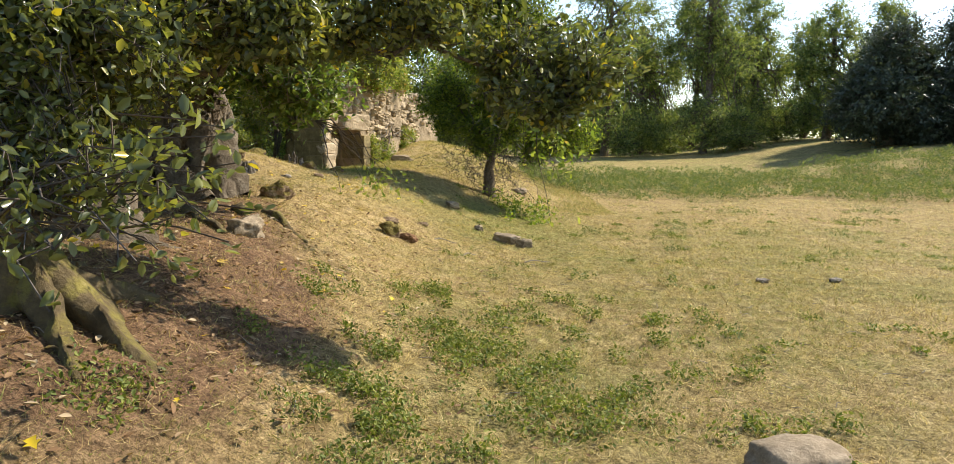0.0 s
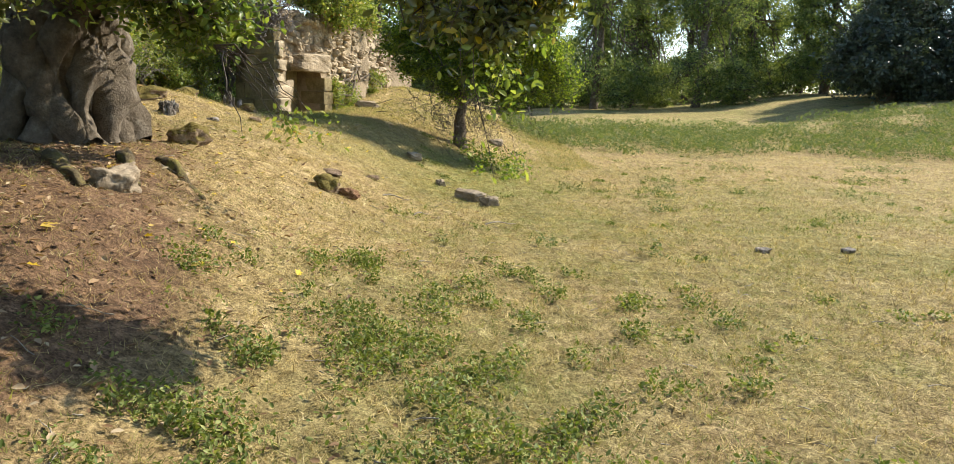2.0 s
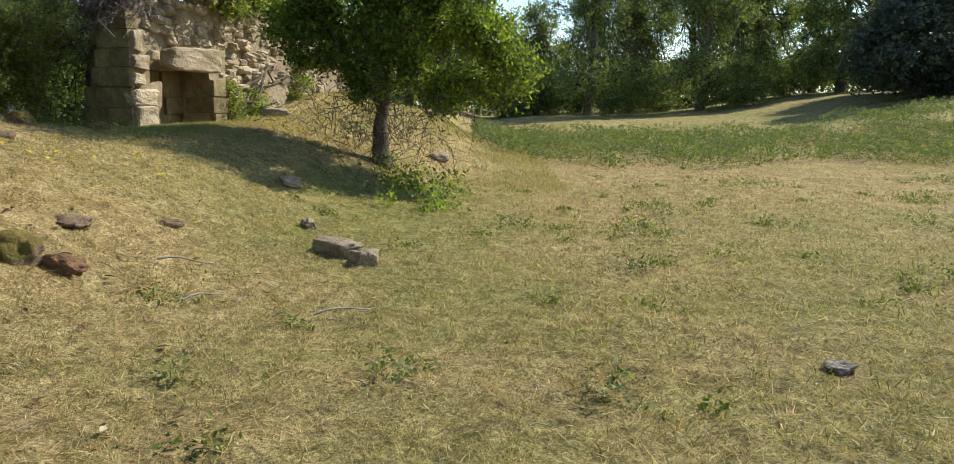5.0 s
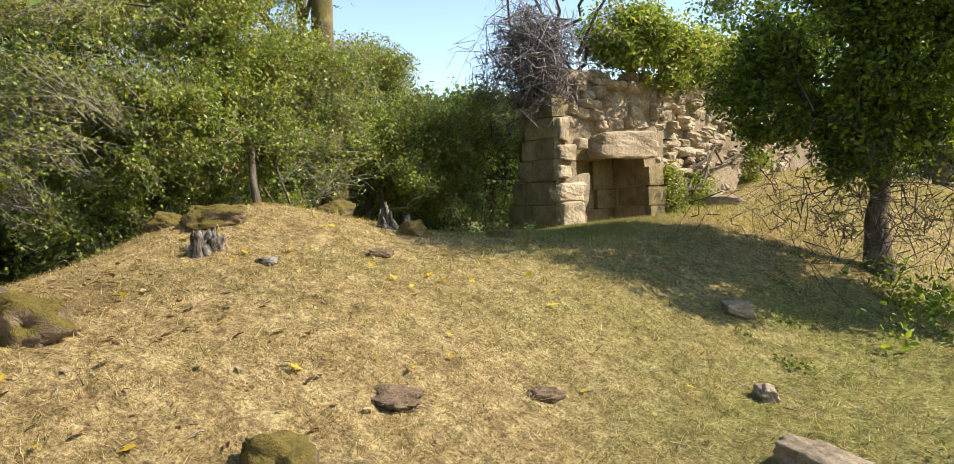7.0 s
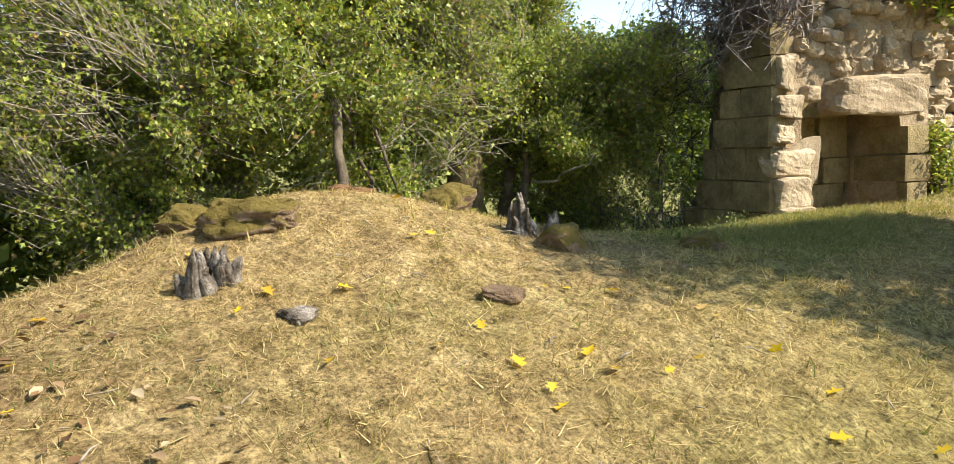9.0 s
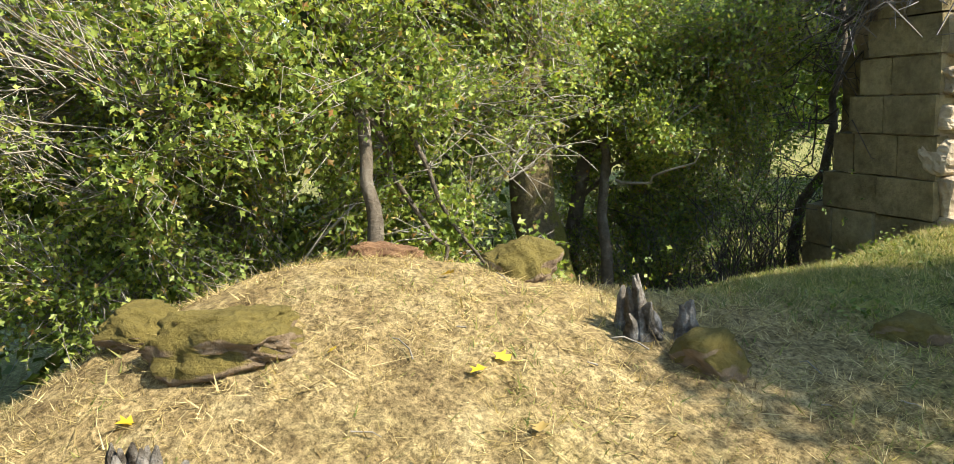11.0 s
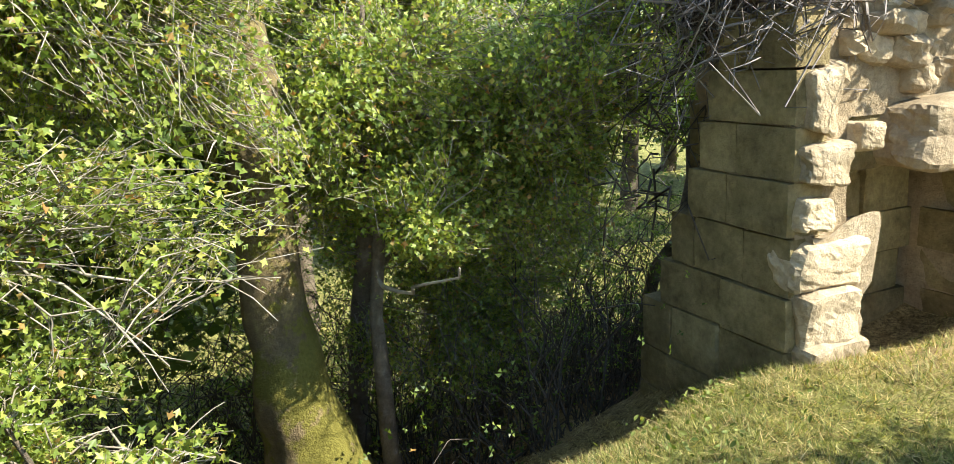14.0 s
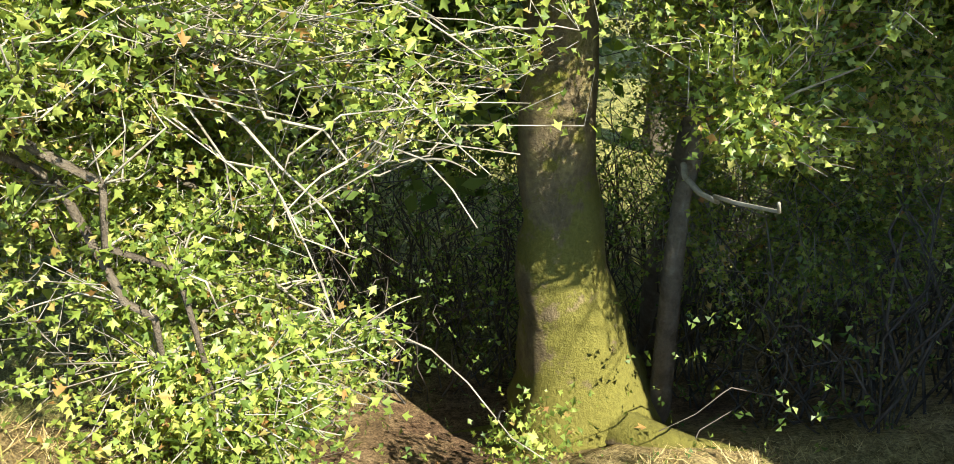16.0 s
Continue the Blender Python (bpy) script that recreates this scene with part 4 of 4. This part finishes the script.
ruin_core("core", 0.05, 0.40, 0.08, 1.2, -0.1, 2.1, slope=0.55)
ruin_core("jamb", 0.12, 0.46, 0.03, 0.32, 0.3, 1.5, RUBBLE, 16, 0.13)
ruin_core("core", 0.40, 1.70, 0.74, 1.3, 0.0, 2.1, ASHLAR, 5, 0.02)
ruin_core("core", 1.68, 2.1, 0.10, 1.2, 0.3, 2.1)
ruin_core("core", 0.14, 2.4, 0.16, 0.95, 2.05, 2.85, wear=0.1, slope=0.3)
ruin_core("core", 2.0, 4.2, 0.35, 1.5, 0.5, 2.9, wear=0.1)
ruin_core("core", 4.0, 7.5, 0.75, 2.0, 0.8, 2.85, wear=0.1)

BLOCKS = [hewn_mesh(20 + n, ASHLAR, 45, 0.018, 6) for n in range(10)]
RUBBLES = [hewn_mesh(40 + n, RUBBLE, 5, 0.2, 4) for n in range(16)]
WORN = [hewn_mesh(60 + n, RUBBLE, 9, 0.13, 9) for n in range(8)]


def ruin_stone(u, v, z, size, pool, tilt=0.0, name="stone"):
    ob = new(name, pool[rng.integers(len(pool))])
    m = Matrix.Translation(in_ruin(u, v, z)) @ pose(0, 0, 0, tilt, tilt * 0.6, RUIN_TURN + rng.uniform(-2, 2)) @ Matrix.Diagonal((*size, 1))
    ob.parent = ruin
    ob.matrix_parent_inverse = Matrix.Translation(ruin.location).inverted()
    ob.matrix_basis = m
    return ob


rng = np.random.default_rng(5)
# dressed courses of the end face
for z0, z1, reach in ((0.0, 0.28, 1.3), (0.28, 0.56, 1.3), (0.56, 0.90, 1.26), (0.90, 1.19, 1.08), (1.19, 1.50, 0.98), (1.50, 1.78, 0.82), (1.78, 2.05, 0.74), (2.05, 2.32, 0.66), (2.32, 2.6, 0.6)):
    v = 0.07
    while v < reach - 0.05:
        w = min(rng.uniform(0.3, 0.52), reach - v)
        if reach - v - w < 0.15:
            w = reach - v
        ruin_stone(0.11 + rng.uniform(0, 0.02), v + w / 2, (z0 + z1) / 2, (0.22, w - 0.008, z1 - z0 - 0.008), BLOCKS, rng.uniform(-0.6, 0.6), name="block")
        v += w
# broken jamb, right jamb, lintel and the back of the recess
for u, v, z, s in ((0.26, 0.16, 1.36, (0.44, 0.34, 0.27)), (0.24, 0.12, 1.07, (0.36, 0.3, 0.31)), (0.27, 0.10, 0.80, (0.40, 0.3, 0.31)), (0.28, 0.06, 0.52, (0.46, 0.3, 0.34)), (0.14, 0.12, 1.62, (0.2, 0.24, 0.16)), (0.20, 0.1, 1.86, (0.3, 0.22, 0.2)), (0.46, 0.06, 1.97, (0.16, 0.14, 0.13)), (0.16, 0.1, 2.16, (0.18, 0.2, 0.3))):
    ruin_stone(u, v, z, s, WORN, 3)
for z, h, w in ((0.70, 0.26, 0.3), (0.97, 0.26, 0.28), (1.24, 0.26, 0.36), (1.52, 0.27, 0.28)):
    ruin_stone(1.82, 0.28, z, (w, 0.6, h), BLOCKS, name="block")
ruin_stone(0.62, 0.44, 1.93, (0.9, 0.5, 0.34), BLOCKS, name="lintel")
ruin_stone(1.22, 0.10, 1.94, (1.08, 0.5, 0.37), [hewn_mesh(71, RUBBLE, 9, 0.1, 12)], name="lintel")
for z in (0.41, 0.68, 0.95, 1.22, 1.49, 1.72):
    for u in (0.66, 1.05, 1.44):
        ruin_stone(u + rng.uniform(-0.08, 0.08), 0.72, z, (0.40, 0.12, 0.265), BLOCKS, name="block")


# rubble facing above and beyond
def rubble_field(u0, u1, v0, v1, z0, z1, step):
    z = z0
    while z < z1:
        u, h = u0 + rng.uniform(0, step), rng.uniform(0.75, 1.1) * step * 0.62
        while u < u1:
            w = rng.uniform(0.6, 1.5) * step
            if rng.random() < 0.86:
                t = (u - u0) / (u1 - u0)
                k = rng.uniform(0.95, 1.15)
                ruin_stone(u + w / 2, v0 + (v1 - v0) * t + rng.uniform(-0.03, 0.08), z + h / 2 + rng.uniform(-0.04, 0.04), (w * k, rng.uniform(0.2, 0.34), h * k * rng.uniform(0.8, 1.25)), RUBBLES, rng.uniform(-9, 9))
            u += w
        z += h


rubble_field(0.18, 2.3, 0.20, 0.22, 2.2, 2.85, 0.21)
rubble_field(1.95, 4.1, 0.28, 0.5, 1.0, 2.9, 0.22)
rubble_field(3.95, 7.3, 0.65, 0.95, 1.35, 2.85, 0.25)


# growth on the ruin
def shrub(name, label, balls, twigs, per, leaf, material, root, shape="quad", twigmat=None):
    tree(name, label, "shrub", [root, (root[0], root[1], root[2] + 0.25), (root[0] + 0.05, root[1], root[2] + 0.5)], [0.05, 0.04, 0.03], balls, twigs, per, leaf, material, shape, BARK, twigmat, 10, 0.006, 0.1, 6, low_limbs=0.2)


c = in_ruin(1.7, 0.3, 2.8)
shrub("wall_shrub", "bright green shrub growing on top of the ruined wall", [(c[0], c[1], 3.5, 0.9, 1.1, 0.5), (c[0] + 0.5, c[1] + 0.9, 3.25, 0.6, 0.9, 0.45), (c[0] + 0.5, c[1] + 0.2, 3.0, 0.35, 0.6, 0.3), (c[0] + 0.3, c[1] - 0.4, 3.2, 0.4, 0.5, 0.3)], 700, 22, 0.07, HAWTHORN, tuple(c), "fold")
c = in_ruin(4.3, 0.9, 2.8)
shrub("wall_shrub", "bright green shrub trailing over the rubble wall", [(c[0], c[1], 3.4, 0.9, 1.5, 0.6), (c[0] - 0.3, c[1] + 1.9, 3.3, 0.9, 1.4, 0.7), (c[0] + 0.4, c[1] - 0.3, 3.1, 0.5, 0.9, 0.35)], 800, 20, 0.08, HAWTHORN, tuple(c), "fold")
c = in_ruin(2.25, 0.05, 0.9)
shrub("wall_shrub", "small yellow-green shrub at the foot of the rubble", [(c[0], c[1], 1.35, 0.28, 0.35, 0.38), (c[0] + 0.2, c[1] + 0.5, 1.2, 0.25, 0.3, 0.25), (c[0] + 0.5, c[1] + 2.6, 1.6, 0.3, 0.6, 0.3)], 260, 18, 0.05, HAWTHORN, tuple(c), "fold")
# dead ivy hanging over the wall's end
n = 520
a = np.stack([in_ruin(rng.uniform(-0.1, 0.5), rng.uniform(0.0, 1.0), rng.uniform(2.5, 3.6)) for _ in range(n)])
e = a + rng.normal(size=(n, 3)) * np.array([0.32, 0.32, 0.3]) + np.array([-0.10, -0.22, -0.12])
ivy = thing("dead_ivy", tuple(in_ruin(0.2, 0.4, 2.6)), "tangle of bare grey ivy stems over the wall's end", "ivy", "", "stuff")
child("twig_mass", stems_mesh("twig_mass", wandering(a, e, 8, 0.2, 0.17), np.linspace(0.0085, 0.003, 8), IVYSTEM), ivy, kind="stuff")
a = np.stack([in_ruin(rng.uniform(-0.3, 0.7), rng.uniform(0.7, 1.5), rng.uniform(1.6, 3.3)) for _ in range(70)])
child("twig_mass", stems_mesh("twig_mass", wandering(a, a + rng.normal(size=a.shape) * np.array([0.3, 0.3, 0.4]) + np.array([0, 0, -0.25]), 8, 0.15, 0.15), np.linspace(0.009, 0.003, 8), DARKTWIG), ivy, kind="stuff")
for k in range(5):
    t = Tubes()
    t.add(curved(in_ruin(0.35 + 0.1 * k, 0.9, 2.3), in_ruin(-0.1 + 0.25 * k, 0.9 - 0.3 * k, 4.4), 12, 0.0, 0.06), np.linspace(0.035, 0.015, 12), 7, 0.25)
    child("stem", t.mesh("stem", DARKTWIG), ivy)


# ---- grass and low plants ----
def blades(name, label, count, x0, x1, y0, y1, keep, length, width, material, lean=0.7):
    x, y = rng.uniform(x0, x1, count), rng.uniform(y0, y1, count)
    k = rng.random(count) < keep(x, y)
    x, y = x[k], y[k]
    n = len(x)
    foot = np.stack([x, y, surface(x, y) - 0.004], 1)
    a, b = rng.uniform(0, 2 * math.pi, n), rng.normal(size=(n, 2)) * lean
    size = length * rng.uniform(0.4, 1.3, n)
    side = np.stack([np.cos(a), np.sin(a), 0 * a], 1) * (width * rng.uniform(0.6, 1.4, n))[:, None]
    up = np.stack([b[:, 0], b[:, 1], np.ones(n)], 1)
    up *= (size / np.linalg.norm(up, axis=1))[:, None]
    bend = np.stack([b[:, 0], b[:, 1], -0.35 * np.ones(n)], 1) * (0.3 * size)[:, None]
    verts = np.stack([foot - side, foot + side, foot + up + bend], 1)
    tagged(new(name, bulk_mesh(name, verts.reshape(-1, 3), [(0, 1, 2)], 3, n, material)), label, "grass", "", "stuff")


def speckle(x, y, scale, lo):
    v = np.array([noise.noise(Vector((a * scale, b * scale, 4.2))) for a, b in zip(x, y)])
    return np.clip((v - lo) * 4, 0, 1)


def walked(x, y):
    """Nearness to the line walked: the turf there is seen from closest."""
    line = np.interp(y, [0, 6, 8.5, 11, 13.5], [0.3, 1.2, 0.0, -2.2, -3.0])
    return np.clip(1.3 - np.abs(x - line) / 6, 0.25, 1)


rng = np.random.default_rng(21)
blades("dry_grass", "short sun-bleached grass over the pasture and bank", 950000, -5, 6, 2.0, 16.5, lambda x, y: np.clip(1 - 1.1 * zone_bare(x, y), 0.15, 1) * walked(x, y) * speckle(x, y, 7.0, -0.22), 0.05, 0.0017, STRAW, 1.2)
blades("green_grass", "short green grass between the dry stalks", 700000, -4.5, 7, 2.0, 17, lambda x, y: np.clip(0.35 + 2 * zone_turf(x, y), 0, 1) * speckle(x, y, 0.9, -0.25) * walked(x, y) * speckle(x, y + 9, 8.0, -0.1), 0.045, 0.0019, GREENGRASS, 0.8)
blades("dry_grass", "coarse bleached grass of the farther pasture", 90000, 2, 18, 6, 26, lambda x, y: np.ones(len(x)), 0.07, 0.004, STRAW)
blades("green_grass", "thin green grass of the farther pasture", 50000, 2, 18, 6, 26, lambda x, y: speckle(x, y, 0.5, -0.1), 0.07, 0.004, GREENGRASS)
blades("green_grass", "grass on the rise before the rubble wall", 60000, -3.2, 3.0, 16, 25, lambda x, y: speckle(x, y, 1.2, -0.45), 0.07, 0.003, GREENGRASS)
blades("dry_grass", "dry grass on the rise before the rubble wall", 50000, -3.2, 3.0, 16, 25, lambda x, y: speckle(x, y, 3.0, -0.4), 0.07, 0.003, STRAW)
blades("dry_grass", "scattered longer stalks of bleached grass", 60000, -5, 6, 2.0, 16.5, lambda x, y: walked(x, y) * speckle(x, y + 3, 3.0, -0.05), 0.1, 0.0019, STRAW, 1.3)
blades("dry_grass", "broad bleached straw lying on the turf", 170000, -5, 7, 2.2, 16.0, lambda x, y: walked(x, y) * np.clip(1 - 0.7 * zone_bare(x, y), 0.3, 1) * speckle(x, y + 5, 5.0, -0.05), 0.06, 0.0036, STRAW, 2.0)
blades("green_grass", "broad green blades in small tufts", 150000, -5, 7, 2.2, 16.0, lambda x, y: walked(x, y) * np.clip(0.5 + 1.5 * zone_turf(x, y), 0, 1) * speckle(x, y + 15, 4.0, 0.12), 0.055, 0.0038, GREENGRASS, 0.9)
blades("long_grass", "longer green grass along the ditch's edge", 90000, -5.4, -2.0, 13.2, 16.4, lambda x, y: np.clip(1.2 - np.abs(height(x, y) - 0.75) / 0.5, 0, 1) * np.clip(zone_turf(x, y) * 1.6, 0, 1), 0.055, 0.0022, GREENGRASS)


def low_plants(name, label, spots, leaf, tall, material, shape="fold", count=1.0):
    """Leafy patches: spots of (x, y, radius)."""
    out = []
    for x, y, r in spots:
        n = int(count * 900 * r * r) + 40
        d = rng.normal(size=(n, 2)) * r * 0.5
        clump = np.array([noise.noise(Vector((x + q[0] * 1.0, y + q[1], 2.0)) * 3.1) for q in d])
        d = d[clump > -0.12]
        px, py = x + d[:, 0], y + d[:, 1]
        out.append(np.stack([px, py, height(px, py) + tall * rng.random(len(px)) ** 1.4 + 0.005], 1))
    p = np.concatenate(out)
    tagged(new(name, leaf_mesh(name, p, leaf * rng.uniform(0.5, 1.3, len(p)), material, shape, 0.45)), label, "plants", "", "stuff")


near = [(rng.uniform(-1.6, 2.2), rng.uniform(3.0, 7.5), rng.uniform(0.08, 0.22)) for _ in range(60)]
low_plants("weed_patch", "low green weeds spreading through the dry grass", [(-0.6, 3.85, 0.45), (-0.9, 4.3, 0.3), (0.0, 3.9, 0.4), (0.55, 4.35, 0.5), (0.9, 4.6, 0.3), (0.2, 4.8, 0.35), (-0.1, 5.3, 0.5), (0.5, 5.3, 0.3), (-0.3, 6.0, 0.4), (0.3, 6.3, 0.35), (-1.0, 5.4, 0.25), (-0.15, 7.2, 0.3), (1.3, 5.1, 0.25), (-1.6, 3.2, 0.3)] + near, 0.028, 0.10, WEED, "fold", 7.0)
far_spots = [(rng.uniform(-0.5, 9), rng.uniform(5, 18), rng.uniform(0.06, 0.2)) for _ in range(130)]
low_plants("weed_patch", "small weed tufts dotted over the dry pasture", far_spots, 0.03, 0.04, WEED, "fold", 2.5)
low_plants("weed_patch", "tufts of grey-green weed scattered over the pasture", [(1.96, 12.9, 0.3), (3.4, 12.6, 0.4), (3.9, 14.1, 0.5), (5.8, 16.6, 0.7), (4.9, 13.2, 0.4), (7.9, 15.3, 0.5), (2.9, 10.9, 0.2), (6.6, 13.2, 0.4), (2.2, 8.4, 0.15), (1.2, 8.6, 0.18), (0.2, 8.4, 0.15), (9.5, 17.5, 0.8), (8.8, 12.2, 0.4), (5.2, 10.6, 0.2)], 0.06, 0.14, NETTLE, "spray", 0.7)
low_plants("undergrowth", "nettles and ivy crowding the bush's foot", [(0.75, 14.9, 0.5), (0.95, 14.2, 0.45), (0.5, 15.3, 0.5), (1.25, 15.2, 0.5), (0.75, 13.6, 0.3), (1.1, 13.9, 0.35)], 0.06, 0.34, BUSHLEAF, "fold", 1.3)
low_plants("undergrowth", "weeds along the foot of the ruin and the ditch", [(-3.35, 15.3, 0.4), (-3.7, 15.6, 0.35), (-3.1, 14.8, 0.2), (-2.1, 17.2, 0.3), (-2.85, 13.55, 0.2), (-4.9, 12.7, 0.3)], 0.03, 0.12, WEED, "fold", 1.4)
low_plants("undergrowth", "leafy hawthorn suckers below the thicket", [(-4.65, 13.35, 0.5), (-4.45, 12.95, 0.35), (-5.0, 13.9, 0.4), (-4.5, 13.8, 0.3), (-4.4, 12.75, 0.35), (-4.55, 13.15, 0.4), (-4.75, 13.6, 0.4), (-4.95, 14.1, 0.4), (-5.15, 14.25, 0.35), (-5.0, 13.7, 0.4)], 0.038, 0.5, HAWTHORN, "notch", 3.0)
# nettle bed at the meadow's edge
n = 75000
x, y = rng.uniform(1.5, 30, n), rng.uniform(18.5, 31, n)
keep = (y > 19.8 + 0.9 * np.sin(x * 0.9) + 0.25 * np.maximum(0, 5 - x)) & (y < 28.5 + np.sin(x * 0.5)) & (speckle(x, y, 0.5, -0.45) > rng.random(n))
x, y = x[keep], y[keep]
p = np.stack([x, y, height(x, y) + 0.45 * rng.random(len(x)) ** 0.8 * (0.7 + 0.5 * np.sin(x * 2.3) * np.cos(y * 1.9))], 1)
tagged(new("nettle_bed", leaf_mesh("nettle_bed", p, 0.1 * rng.uniform(0.6, 1.3, len(p)), NETTLE, "spray", 0.45)), "dense bed of grey-green nettles across the meadow", "nettles", "", "stuff")


# fallen leaves, litter and sticks
def scatter(name, label, count, x0, x1, y0, y1, keep, size, material, shape="lobed", category="leaves"):
    x, y = rng.uniform(x0, x1, count), rng.uniform(y0, y1, count)
    k = rng.random(count) < keep(x, y)
    x, y = x[k], y[k]
    p = np.stack([x, y, surface(x, y) + 0.022], 1)
    tagged(new(name, leaf_mesh(name, p, size * rng.uniform(0.6, 1.3, len(p)), material, shape, 0.8)), label, category, "", "stuff")


scatter("fallen_leaves", "bright yellow leaves fallen on the dry bank", 420, -4, 0.5, 2.5, 12.5, lambda x, y: np.clip(height(x, y) * 1.2 - 0.1, 0.0, 0.6), 0.058, YELLOWLEAF)
scatter("leaf_litter", "brown dead leaves under the trees", 5200, -4.2, 0.6, 2.4, 10.5, lambda x, y: np.clip(0.10 + 0.9 * zone_bare(x, y), 0, 1), 0.05, LITTER, "fold")
n = 420
x, y = rng.uniform(-3.8, 4, n), rng.uniform(2.6, 13, n)
k = rng.uniform(0, 6.28, n)
q = 0.03 + 0.11 * rng.random(n) ** 2
a = np.stack([x, y, surface(x, y) + 0.015], 1)
e = np.stack([x + q * np.cos(k), y + q * np.sin(k), 0 * x], 1)
e[:, 2] = surface(e[:, 0], e[:, 1]) + 0.02
tagged(new("fallen_twigs", stems_mesh("fallen_twigs", wandering(a, e, 4, 0.05, 0.05), np.linspace(0.004, 0.002, 4), TWIG)), "small bleached twigs lying in the grass", "twigs", "", "stuff")
for x0, y0, x1, y1 in ((-0.62, 10.2, -0.32, 10.45), (0.6, 9.5, 0.95, 9.75), (-0.2, 9.55, -0.05, 9.85), (-4.75, 14.75, -4.35, 15.05), (-4.4, 15.1, -4.15, 15.5)):
    t = Tubes()
    pts = [(x0 + (x1 - x0) * f, y0 + (y1 - y0) * f, gz(x0 + (x1 - x0) * f, y0 + (y1 - y0) * f) + 0.03 + 0.02 * math.sin(5 * f)) for f in np.linspace(0, 1, 6)]
    t.add(pts, np.linspace(0.009, 0.004, 6), 6, 0.2)
    tagged(new("fallen_stick", t.mesh("fallen_stick", TWIG)), "bleached stick lying on the dry grass", "stick", "sticks on the ground")
